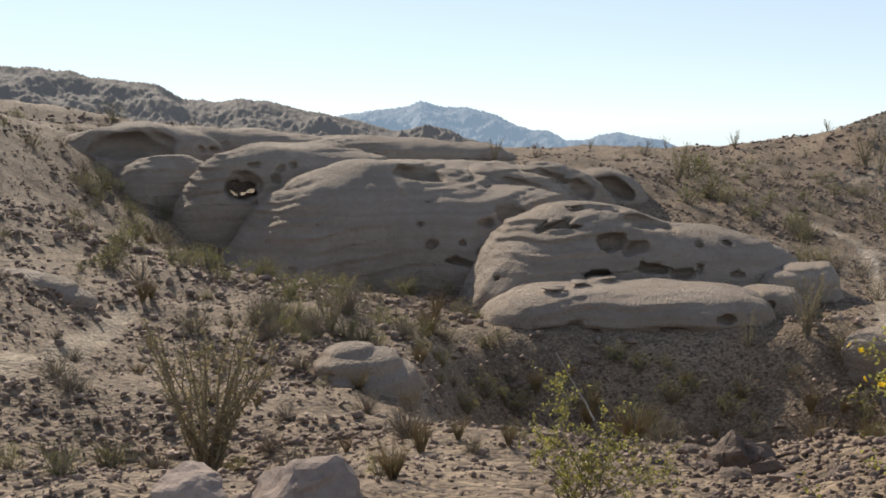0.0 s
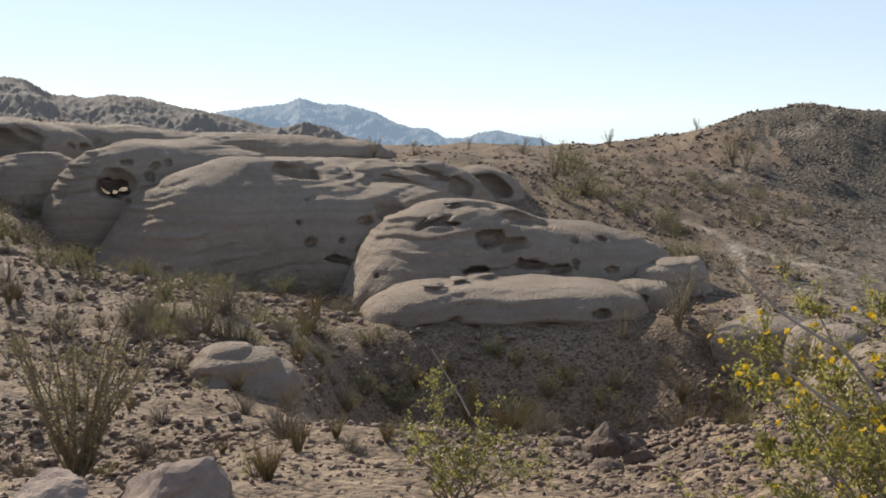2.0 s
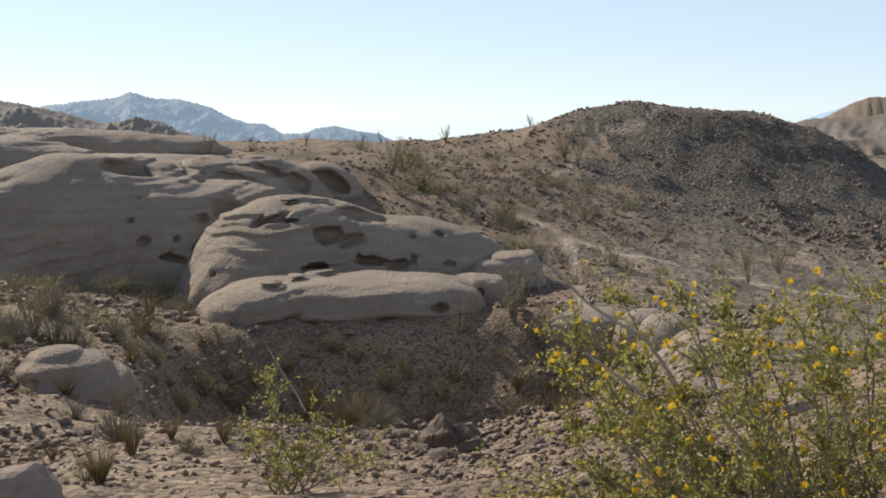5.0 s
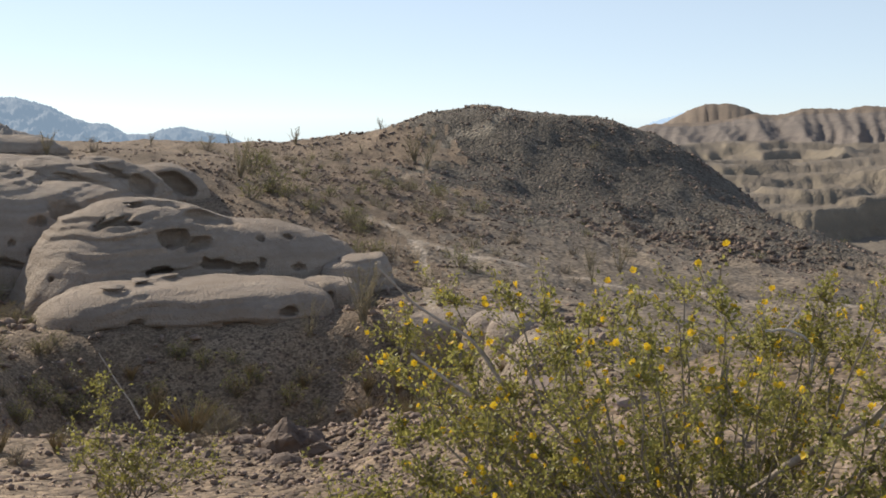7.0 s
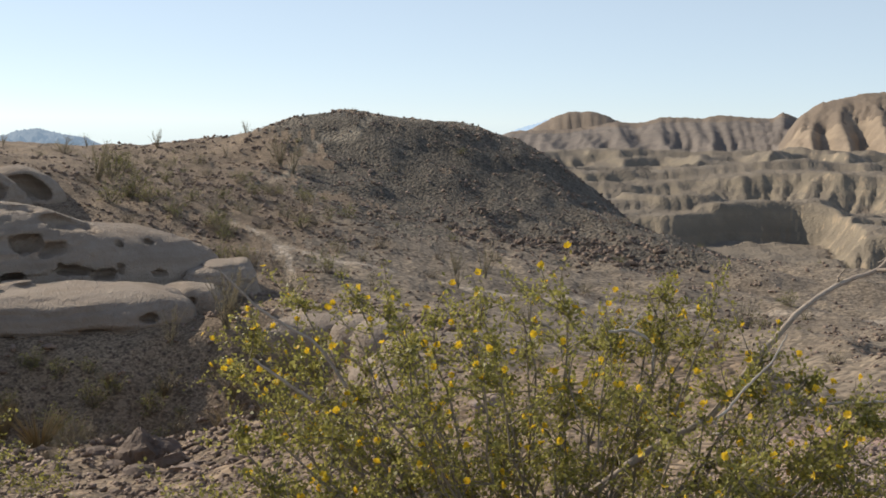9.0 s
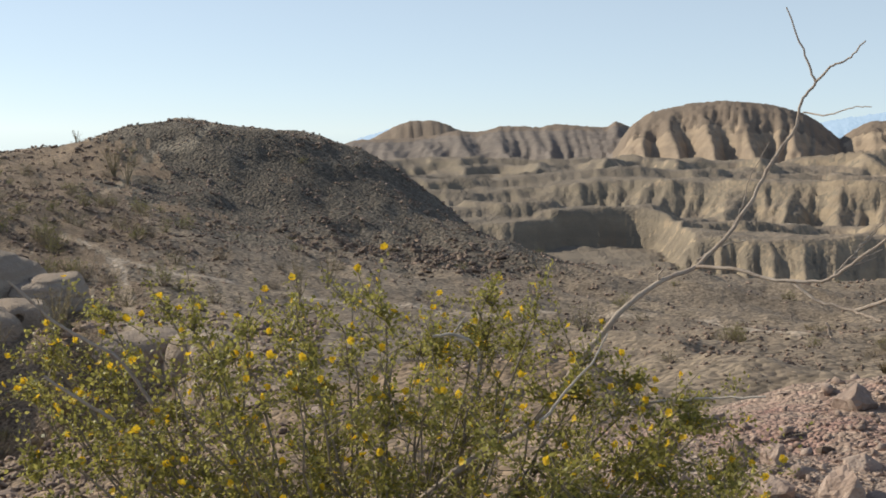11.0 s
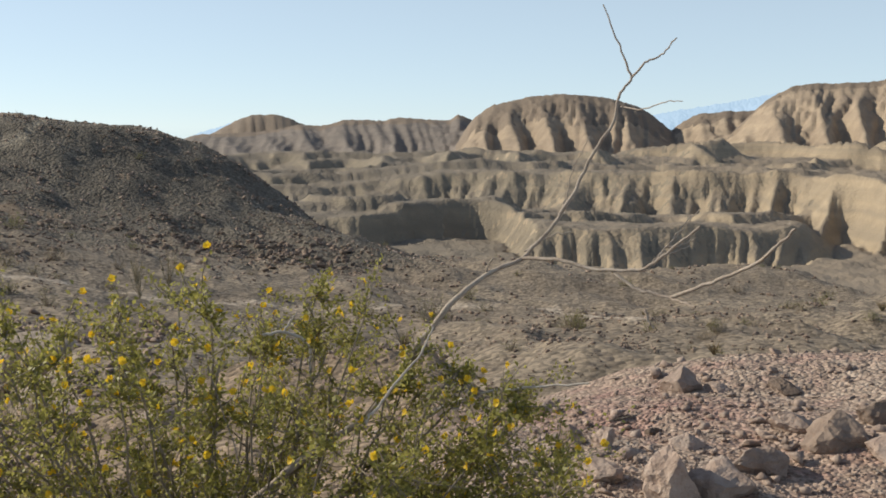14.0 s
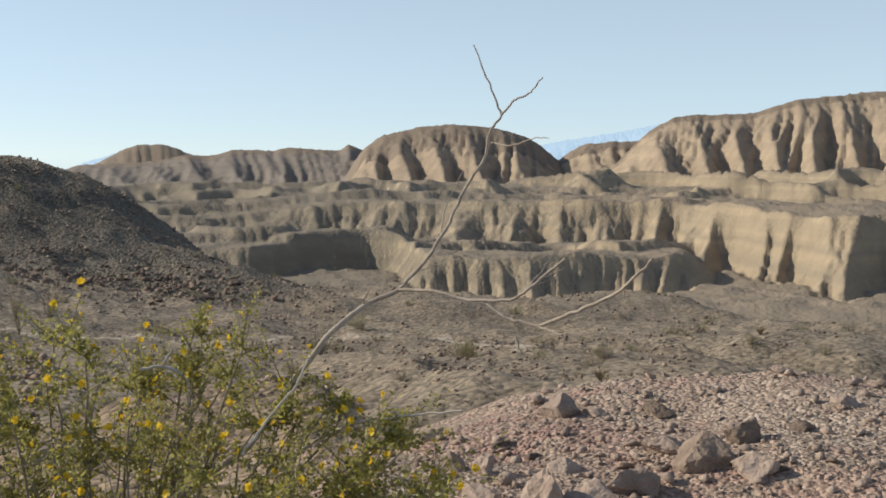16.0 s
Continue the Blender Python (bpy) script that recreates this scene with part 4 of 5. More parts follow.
rock("sandstone_arch", "sandstone rib with a wind-carved window through it", [
    (-7.21, 43.41, -1.66, 3.14, 2.00, 2.55, -9, 10),
    (-5.22, 45.70, -0.17, 3.57, 2.60, 1.00, -7, -4),
    (-8.78, 42.60, -1.96, 1.58, 1.60, 1.40, -12, 28),
    (-6.65, 49.56, 0.59, 2.32, 2.00, 0.36, -8, 0),
], caves=[
    (-7.64, 42.52, -0.57, 0.65, 1.10, 0.58, -10, -14),
    (-7.91, 43.28, -0.78, 0.55, 6.00, 0.36, -10, 0),
    (-6.26, 43.15, 0.04, 0.16, 0.50, 0.14, -8, 0),
    (-6.49, 43.11, -0.31, 0.14, 0.40, 0.23, -9, 0),
    (-7.29, 42.99, 0.20, 0.23, 0.40, 0.09, -10, 0),
    (-7.20, 42.39, -1.71, 0.13, 0.40, 0.09, -10, 0),
    (-7.33, 42.37, -1.31, 0.13, 0.40, 0.09, -10, 0),
    (-5.85, 43.41, 0.11, 0.14, 0.40, 0.16, -8, 0),
], voxel=0.075)
rock("rounded_sandstone", "low rounded sandstone hump beside the arch", [
    (-11.59, 45.55, -1.28, 2.19, 2.20, 1.80, -14, 0),
    (-10.47, 45.82, -1.19, 1.22, 2.00, 1.51, -13, 0),
], caves=[
], voxel=0.1)
rock("sandstone_slab", "long low sandstone slab with a shallow cave", [
    (-13.20, 49.26, 0.53, 3.42, 3.20, 1.37, -15, -3),
    (-9.95, 53.58, 0.58, 5.91, 2.60, 1.01, -11, -4),
    (-2.91, 55.92, 0.24, 6.65, 2.60, 0.78, -3, -3),
    (-15.76, 48.50, 0.27, 1.74, 2.20, 1.00, -18, 0),
], caves=[
    (-13.12, 46.17, 0.94, 1.74, 2.40, 0.64, -16, -6),
    (-9.85, 48.00, 0.61, 0.30, 0.70, 0.15, -12, 0),
    (-10.37, 47.89, 0.67, 0.15, 0.40, 0.15, -12, 0),
    (-9.41, 48.09, 0.89, 0.20, 0.40, 0.15, -11, 0),
], voxel=0.11)
rock("sandstone_fin", "curved sandstone rib stacked behind the dome", [
    (3.20, 43.48, -1.34, 2.48, 1.70, 1.04, 4, -20),
    (2.45, 43.93, -0.72, 1.82, 1.60, 0.50, 3, -6),
], caves=[
    (3.41, 41.86, -0.80, 1.30, 0.50, 0.13, 5, -14),
], voxel=0.085)
rock("sandstone_fin", "curved sandstone rib with a long hollow", [
    (5.10, 45.31, -1.45, 2.24, 1.70, 1.18, 6, -26),
    (2.80, 45.91, -0.50, 2.14, 1.80, 0.48, 3, -5),
], caves=[
    (5.59, 43.64, -1.08, 0.55, 1.00, 0.30, 7, -34),
    (4.59, 43.76, -0.57, 0.91, 0.50, 0.11, 6, -22),
], voxel=0.085)
rock("sandstone_fin", "outermost curved sandstone rib with a shaded hollow", [
    (7.16, 46.86, -1.63, 1.57, 1.90, 1.23, 9, -20),
    (5.32, 47.30, -0.95, 1.48, 1.80, 0.59, 6, -10),
], caves=[
    (7.07, 45.05, -1.18, 0.90, 1.60, 0.40, 9, -24),
], voxel=0.085)
rock("pitted_sandstone", "pitted sandstone outcrop with hollows and square holes", [
    (4.50, 35.60, -4.30, 3.75, 3.70, 3.35, 8, 0),
    (3.20, 33.90, -4.10, 2.20, 2.50, 1.85, 4, 14),
    (6.70, 34.60, -3.35, 3.60, 2.75, 1.78, 11, -4),
    (9.20, 34.50, -3.20, 2.10, 2.40, 1.12, 15, -6),
], caves=[
    (4.98, 32.02, -2.01, 0.49, 1.10, 0.29, 9, 6),
    (4.63, 32.07, -2.11, 0.20, 1.00, 0.27, 8, 0),
    (5.70, 31.89, -2.21, 0.44, 1.00, 0.15, 10, 12),
    (6.17, 32.42, -1.53, 0.86, 1.40, 0.19, 11, -8),
    (4.57, 31.87, -2.91, 0.40, 0.80, 0.12, 8, -6),
    (6.10, 31.62, -2.75, 0.47, 0.80, 0.13, 11, 0),
    (6.89, 31.45, -2.87, 0.40, 0.70, 0.13, 12, 0),
    (7.48, 31.83, -2.10, 0.12, 0.80, 0.15, 13, 0),
    (8.22, 31.75, -2.10, 0.15, 0.50, 0.07, 15, -20),
    (7.45, 31.53, -2.76, 0.12, 0.60, 0.17, 13, 0),
    (8.66, 31.64, -2.99, 0.24, 0.50, 0.10, 15, 0),
    (1.60, 32.26, -3.10, 0.07, 0.30, 0.10, 3, 0),
    (3.47, 33.22, -1.53, 0.69, 0.60, 0.10, 6, 22),
    (3.03, 33.06, -1.71, 0.24, 0.50, 0.09, 5, 30),
    (4.77, 33.26, -1.10, 0.80, 0.70, 0.10, 8, -4),
    (9.24, 31.68, -2.11, 0.09, 0.30, 0.05, 16, 0),
    (3.90, 33.17, -1.18, 0.45, 0.40, 0.07, 7, 10),
], voxel=0.07, power=2.15)
rock("sandstone_shelf", "low sandstone shelf with a shaded undercut face", [
    (5.08, 29.97, -4.48, 3.84, 2.40, 1.60, 10, -1),
    (2.59, 30.29, -4.63, 1.52, 2.00, 1.41, 5, 8),
    (7.62, 29.43, -4.41, 1.28, 1.80, 1.38, 15, -4),
], caves=[
    (5.25, 27.50, -4.22, 0.95, 0.90, 0.32, 11, -8),
    (4.82, 27.58, -4.02, 0.44, 0.60, 0.18, 10, 20),
    (7.15, 27.48, -3.46, 0.24, 0.60, 0.10, 15, 10),
    (3.11, 27.83, -3.81, 0.88, 0.35, 0.09, 6, 4),
    (6.11, 27.53, -3.83, 0.59, 0.40, 0.10, 13, -10),
], voxel=0.07, power=4.0, flare=0.0)
rock("sandstone_block", "small pale sandstone block on the slope", [
    (9.28, 30.10, -3.63, 0.66, 1.00, 0.56, 17, -4),
    (8.88, 30.64, -3.47, 0.60, 0.80, 0.37, 16, 6),
], caves=[
    (8.83, 29.30, -3.41, 0.11, 0.40, 0.10, 17, 0),
], voxel=0.05, power=3.2)
rock("sandstone_block", "flat pale sandstone step beside an ocotillo", [
    (10.36, 32.38, -3.26, 0.78, 1.20, 0.50, 18, 6),
    (11.09, 32.46, -3.37, 0.72, 1.20, 0.61, 19, 10),
], caves=[
], voxel=0.05, power=3.4)
rock("boulder", "rounded pale sandstone boulder on the stony slope", [
    (-1.67, 17.92, -2.78, 0.44, 0.80, 0.80, -5, 0),
    (-1.17, 17.86, -2.99, 0.74, 0.90, 0.73, -4, 24),
], caves=[
], voxel=0.04, power=2.4, blend=0.7)
rock("sandstone_ledge", "weathered sandstone ledge beside the trail", [
    (-7.78, 20.04, -1.22, 1.01, 0.80, 0.27, -21, -8),
    (-7.08, 20.09, -1.42, 0.61, 0.60, 0.18, -19, -14),
], caves=[
    (-7.19, 19.41, -1.29, 0.15, 0.40, 0.08, -20, 0),
], voxel=0.04)
rock("boulder", "flat rounded sandstone boulder below the trail", [
    (10.60, 25.47, -3.85, 1.05, 1.00, 0.49, 23, 4),
    (11.08, 25.16, -3.85, 0.67, 0.80, 0.41, 24, 8),
], caves=[
], voxel=0.045, power=2.4, blend=0.7)
rock("boulder", "grey sandstone boulder with a shaded side, beside the bush", [
    (11.46, 24.02, -3.88, 0.73, 0.90, 0.73, 26, -6),
    (11.06, 22.14, -3.53, 0.60, 0.90, 0.60, 27, 0),
], caves=[
], voxel=0.045, power=2.4, blend=0.7)
rock("boulder", "shaded rounded boulder in the gully", [
    (10.12, 19.42, -3.52, 0.67, 0.90, 0.37, 28, -4),
    (9.72, 19.62, -3.59, 0.46, 0.70, 0.28, 26, 0),
], caves=[
], voxel=0.045)
rock("boulder", "pale boulder seen through the bush", [
    (9.93, 14.95, -2.97, 0.29, 0.40, 0.33, 34, 0),
    (10.16, 15.05, -3.06, 0.25, 0.40, 0.29, 34, 0),
], caves=[
], voxel=0.035)
rock("rock_ledge", "flat pale sandstone ledge on the slope", [
    (14.41, 49.96, -2.43, 1.67, 1.40, 0.40, 16, -2),
    (13.82, 50.13, -2.48, 0.84, 1.10, 0.32, 15, 0),
], caves=[
], voxel=0.07)
rock("rock_ledge", "flat pale sandstone ledge on the slope", [
    (12.20, 46.42, -2.75, 1.44, 1.40, 0.20, 15, -2),
    (11.67, 46.56, -2.80, 0.72, 1.10, 0.16, 14, 0),
], caves=[
], voxel=0.07)
rock("rock_ledge", "flat pale sandstone ledge on the slope", [
    (10.60, 45.79, -2.38, 0.97, 1.40, 0.19, 13, -2),
    (10.24, 45.87, -2.43, 0.49, 1.10, 0.16, 13, 0),
], caves=[
], voxel=0.07)
rock("rock_ledge", "flat pale sandstone ledge on the slope", [
    (9.67, 47.02, -2.22, 1.24, 1.40, 0.22, 12, -2),
    (9.20, 47.11, -2.27, 0.62, 1.10, 0.18, 11, 0),
], caves=[
], voxel=0.07)
rock("rock_ledge", "flat pale sandstone ledge on the slope", [
    (13.19, 53.40, -2.39, 1.14, 1.40, 0.26, 14, -2),
    (12.77, 53.50, -2.45, 0.57, 1.10, 0.21, 13, 0),
], caves=[
], voxel=0.07)
# ---- where plants and stones stand ----
OCOTILLO_SPOTS = [(-2.3, 10.2, 1.67), (-2.3, 21.5, 1.37), (8.9, 26.5, 1.76), (7.5, 26.5, 1.09), (8.9, 26.5, 1.61), (20.4, 76.3, 1.39), (23.3, 70.1, 0.85), (10.9, 50.7, 2.01), (2.6, 53.9, 1.25), (27.3, 77.7, 0.95), (10.8, 79.9, 0.83), (16.5, 80.6, 1.11), (23.0, 36.8, 1.70), (21.7, 36.9, 1.00), (25.5, 63.8, 1.95), (20.0, 33.8, 1.23), (25.4, 65.7, 2.18), (-1.0, 41.5, 1.19)]
DRY_SPOTS = [(-3.9, 22.7, 0.68), (0.0, 26.4, 1.04), (-0.8, 21.9, 0.58), (-1.8, 10.9, 0.30), (-1.0, 9.4, 0.22), (-4.7, 20.3, 0.82), (-3.8, 23.6, 0.70), (0.5, 30.2, 0.79), (1.6, 33.5, 0.99), (-10.1, 42.9, 1.14), (14.0, 42.4, 1.30), (9.6, 26.0, 0.91), (1.7, 9.1, 0.19), (-15.7, 42.3, 1.16), (-22.4, 75.5, 2.03), (-6.5, 57.0, 0.59), (4.9, 56.7, 1.10), (13.6, 73.5, 1.69), (11.6, 48.0, 1.60), (13.1, 36.2, 1.00), (-5.0, 14.5, 0.30), (-5.9, 16.4, 0.23), (0.2, 8.2, 0.22), (16.6, 24.2, 0.87), (24.9, 27.6, 1.10), (23.7, 23.2, 1.31), (25.2, 19.1, 0.83), (39.5, 43.3, 0.53), (24.0, 13.5, 0.54), (36.0, 17.2, 0.68)]
GREEN_SPOTS = [(-9.7, 34.4, 1.27), (-11.5, 40.3, 1.09), (-6.2, 28.6, 1.05), (-10.2, 42.4, 0.79), (-1.3, 33.2, 0.98), (-0.1, 23.4, 0.70), (-1.9, 21.1, 0.84), (-3.6, 22.7, 0.53), (6.5, 24.7, 0.85), (4.4, 24.4, 1.16), (-2.0, 5.5, 0.29), (-2.3, 5.6, 0.22), (11.8, 47.9, 1.76), (0.9, 25.0, 1.00), (-0.5, 21.3, 0.49), (0.7, 36.3, 0.71), (-13.4, 43.2, 1.32), (-0.4, 6.4, 0.26), (10.3, 45.7, 1.36), (9.7, 25.6, 0.90), (14.1, 42.2, 1.01), (12.0, 46.1, 1.23), (12.1, 53.5, 2.13), (-5.5, 27.3, 0.72), (9.4, 24.0, 0.86), (25.6, 19.1, 0.63), (24.6, 15.9, 0.50), (34.4, 31.5, 1.07), (25.1, 18.6, 0.82), (24.1, 13.7, 0.51)]
STRAW_SPOTS = [(-0.9, 9.6, 0.20), (-6.3, 23.3, 0.47), (1.5, 33.3, 0.76), (-0.2, 8.3, 0.34), (-0.8, 6.6, 0.13), (-2.3, 13.0, 0.21), (0.1, 8.9, 0.24), (-0.3, 5.9, 0.20), (-5.1, 18.7, 0.38), (0.5, 8.5, 0.23), (-2.4, 13.8, 0.19), (3.3, 24.8, 0.74), (2.2, 25.9, 0.72), (5.7, 25.5, 0.48), (6.1, 24.1, 0.34), (8.3, 24.3, 0.72), (6.9, 25.1, 0.41), (3.5, 25.2, 0.64), (4.9, 24.5, 0.38), (10.0, 24.7, 0.56), (9.0, 24.2, 0.41), (1.6, 34.1, 1.03), (-0.4, 25.7, 1.01), (-0.2, 29.6, 0.78), (-6.4, 23.0, 0.62), (-0.3, 5.9, 0.28)]

def main_tips(tip):
    tip(1.29, 2.98, 0.96)
    tip(1.04, 2.38, 0.85)
    tip(1.59, 2.89, 1.10)
    tip(1.36, 2.21, 1.16)
    tip(1.36, 2.66, 0.93)
    tip(1.68, 2.30, 1.15)
    tip(1.98, 2.51, 1.13)
    tip(1.77, 2.04, 1.17)
    tip(2.31, 2.32, 1.14)
    tip(2.24, 2.03, 1.13)
    tip(2.40, 2.28, 1.00)
    tip(2.29, 1.91, 1.02)
    tip(2.35, 1.79, 1.01)
    tip(2.41, 1.66, 0.92)
    tip(1.76, 2.81, 0.95)
    tip(1.56, 2.36, 0.95)
    tip(1.60, 2.87, 0.78)
    tip(1.95, 2.65, 0.89)
    tip(1.78, 2.04, 1.00)
    tip(1.17, 2.41, 0.91)
    tip(1.46, 2.35, 0.76)
    tip(1.80, 2.35, 0.78)
    tip(2.13, 2.26, 0.86)
    tip(1.79, 1.65, 0.95)
    tip(2.10, 1.70, 0.86)
    tip(2.21, 1.57, 0.87)
    tip(1.75, 2.01, 0.78)
    tip(1.70, 2.42, 0.62)
    tip(1.08, 2.25, 0.77)
    tip(1.19, 2.11, 0.79)
    tip(1.92, 1.89, 0.75)
    tip(2.15, 1.79, 0.73)
    tip(2.62, 1.82, 0.82)
    tip(2.47, 1.61, 0.76)
    tip(2.38, 1.80, 0.97)
    tip(2.23, 2.45, 0.98)
    tip(2.23, 1.55, 0.79)


def young_tips(tip):
    tip(0.58, 5.58, 0.22)
    tip(0.61, 5.45, 0.10)
    tip(0.47, 5.31, 0.04)
    tip(0.59, 5.58, -0.09)
    tip(0.84, 5.60, 0.02)
    tip(0.82, 5.25, 0.01)
    tip(0.71, 5.43, -0.09)
    tip(0.74, 5.37, -0.16)
    tip(0.59, 5.27, -0.17)
    tip(0.91, 5.26, -0.11)
    tip(1.17, 5.66, -0.26)


def dead_limbs(limb):
    limb("limb", (1.94, 2.18, 0.59), (2.11, 2.12, 0.72), (2.28, 2.05, 0.81), (2.40, 2.01, 0.98), (2.49, 1.95, 1.11), (2.58, 1.91, 1.18), (2.66, 1.85, 1.22))
    limb("up", (2.66, 1.85, 1.22), (2.72, 1.79, 1.31), (2.77, 1.76, 1.40), (2.80, 1.73, 1.50), (2.85, 1.69, 1.59), (2.86, 1.68, 1.67), (2.89, 1.66, 1.72))
    limb("tip_l", (2.89, 1.66, 1.72), (2.88, 1.69, 1.79), (2.86, 1.74, 1.92))
    limb("tip_r", (2.89, 1.66, 1.72), (2.88, 1.61, 1.76), (2.89, 1.56, 1.78), (2.89, 1.52, 1.82))
    limb("twig_a", (2.87, 1.68, 1.64), (2.83, 1.58, 1.63), (2.81, 1.50, 1.65), (2.80, 1.44, 1.65))
    limb("right", (2.66, 1.85, 1.22), (2.66, 1.72, 1.23), (2.67, 1.61, 1.21), (2.69, 1.47, 1.22), (2.70, 1.41, 1.27), (2.72, 1.33, 1.34))
    limb("drop", (2.68, 1.56, 1.21), (2.68, 1.49, 1.17), (2.69, 1.40, 1.16), (2.66, 1.30, 1.15))
    limb("far", (2.69, 1.39, 1.16), (2.68, 1.27, 1.21), (2.67, 1.16, 1.26), (2.64, 1.09, 1.31), (2.64, 1.04, 1.36))
    limb("spur", (2.58, 1.91, 1.18), (2.58, 1.91, 1.20), (2.58, 1.89, 1.22))
    limb("hang", (2.70, 1.47, 1.12), (2.70, 1.46, 1.09), (2.71, 1.45, 1.07))
    limb("fan", (2.85, 1.56, 1.21), (2.88, 1.53, 1.26), (2.90, 1.49, 1.31), (2.92, 1.45, 1.37))
    limb("fan", (2.88, 1.53, 1.26), (2.90, 1.49, 1.27), (2.92, 1.46, 1.29))
    limb("fan", (2.88, 1.51, 1.28), (2.90, 1.49, 1.32), (2.91, 1.47, 1.35))
    limb("fan", (2.87, 1.54, 1.24), (2.89, 1.51, 1.25), (2.91, 1.47, 1.27))
    limb("side", (2.80, 1.96, 1.22), (2.83, 1.93, 1.25), (2.85, 1.90, 1.27), (2.89, 1.86, 1.28))
    limb("thin", (2.86, 1.89, 1.31), (2.88, 1.87, 1.38), (2.89, 1.86, 1.46), (2.92, 1.82, 1.56))


def pale_twigs(limb):
    limb("white_a", (2.13, 2.33, 1.01), (2.17, 2.29, 1.02), (2.21, 2.26, 1.00), (2.23, 2.25, 0.97), (2.23, 2.25, 0.90))
    limb("white_b", (2.17, 2.29, 1.02), (2.19, 2.28, 1.05), (2.20, 2.27, 1.07))
    limb("pale", (2.28, 2.05, 0.76), (2.32, 1.93, 0.80), (2.37, 1.85, 0.86), (2.39, 1.77, 0.90), (2.43, 1.64, 0.93), (2.48, 1.48, 0.96))
    limb("bent", (2.30, 1.95, 0.78), (2.32, 1.93, 0.84), (2.33, 1.92, 0.87), (2.36, 1.89, 0.86))
    limb("stick", (1.92, 1.67, 0.93), (1.96, 1.63, 1.01), (2.02, 1.60, 1.08), (2.05, 1.59, 1.14))


def fallen_sticks(limb):
    limb("stick2", (1.10, 2.71, 1.20), (1.19, 2.62, 1.09), (1.30, 2.51, 1.02), (1.35, 2.43, 0.91))
    limb("stick3", (1.08, 2.39, 1.02), (1.15, 2.36, 0.96), (1.22, 2.33, 0.91))
    limb("stick4", (0.66, 6.37, 0.25), (0.73, 6.26, 0.12), (0.81, 6.15, -0.01), (0.84, 6.04, -0.08))


def loose_boulders(boulder):
    boulder(-0.66, 4.75, 0.36, 0.26, "P")
    boulder(-1.17, 4.75, 0.26, 0.18, "G")
    boulder(-0.95, 4.85, 0.11, 0.04, "G")
    boulder(2.26, 8.45, 0.26, 0.36, "D")
    boulder(2.50, 8.46, 0.20, 0.22, "D")
    boulder(2.01, 7.46, 0.17, 0.08, "D")
    boulder(2.39, 7.86, 0.16, 0.11, "D")
    boulder(2.03, 8.39, 0.13, 0.07, "D")
    boulder(2.30, 7.10, 0.15, 0.07, "D")
    boulder(2.55, 6.86, 0.12, 0.07, "D")
    boulder(2.03, 8.80, 0.15, 0.07, "D")
    boulder(-3.08, 18.47, 0.30, 0.22, "D")
    boulder(-5.72, 16.00, 0.12, 0.07, "D")
    boulder(-0.99, 9.35, 0.11, 0.08, "D")
    boulder(1.64, 8.32, 0.11, 0.06, "D")
    boulder(4.90, 2.72, 0.12, 0.12, "P")
    boulder(3.69, 2.44, 0.06, 0.11, "P")
    boulder(3.70, 2.32, 0.06, 0.10, "P")
    boulder(3.33, 1.78, 0.15, 0.20, "P")
    boulder(3.52, 1.68, 0.13, 0.12, "G")
    boulder(3.91, 1.76, 0.13, 0.11, "P")
    boulder(4.28, 1.65, 0.14, 0.14, "D")
    boulder(4.40, 1.87, 0.12, 0.07, "G")
    boulder(3.29, 2.03, 0.08, 0.08, "P")
    boulder(4.33, 3.09, 0.06, 0.06, "G")
    boulder(5.11, 2.28, 0.09, 0.06, "D")
    boulder(3.97, 2.10, 0.07, 0.07, "P")
    boulder(4.65, 1.67, 0.10, 0.10, "D")
    boulder(4.25, 1.43, 0.10, 0.10, "G")
    boulder(5.30, 1.44, 0.07, 0.05, "P")
    boulder(4.91, 1.50, 0.07, 0.05, "D")
    boulder(5.84, 1.97, 0.06, 0.04, "P")
    boulder(4.19, 2.41, 0.05, 0.04, "D")
    boulder(4.95, 2.55, 0.07, 0.05, "G")
    boulder(2.69, 4.23, 0.12, 0.08, "G")
    boulder(3.64, 6.37, 0.23, 0.12, "G")
    boulder(3.58, 5.24, 0.20, 0.09, "G")
    boulder(44.80, 59.55, 0.39, 0.31, "D")
    boulder(15.20, 46.14, 0.30, 0.20, "D")

# ---- loose stones ----
def stone_mesh(seed, detail=2, flat=0.7, facets=9):
    """An angular weathered stone of about unit half width, cut by facets."""
    g = random.Random(seed)
    bm = bmesh.new()
    bmesh.ops.create_icosphere(bm, subdivisions=detail, radius=1.0)
    planes = []
    for _ in range(facets):
        n = Vector((g.uniform(-1, 1), g.uniform(-1, 1), g.uniform(-0.6, 1))).normalized()
        planes.append((n, g.uniform(0.42, 0.74)))
    for v in bm.verts:
        for n, d in planes:
            over = v.co.dot(n) - d
            if over > 0:
                v.co -= n * over * 0.985
        v.co += v.co.normalized() * 0.10 * noise.noise(v.co * 2.2 + Vector((seed, 0, 0)))
        v.co += v.co.normalized() * 0.06 * noise.noise(v.co * 6 + Vector((0, seed, 0)))
        v.co += v.co.normalized() * 0.07 * abs(noise.noise(v.co * 3.6 + Vector((0, 0, seed))))
        v.co.z *= flat
    return bm


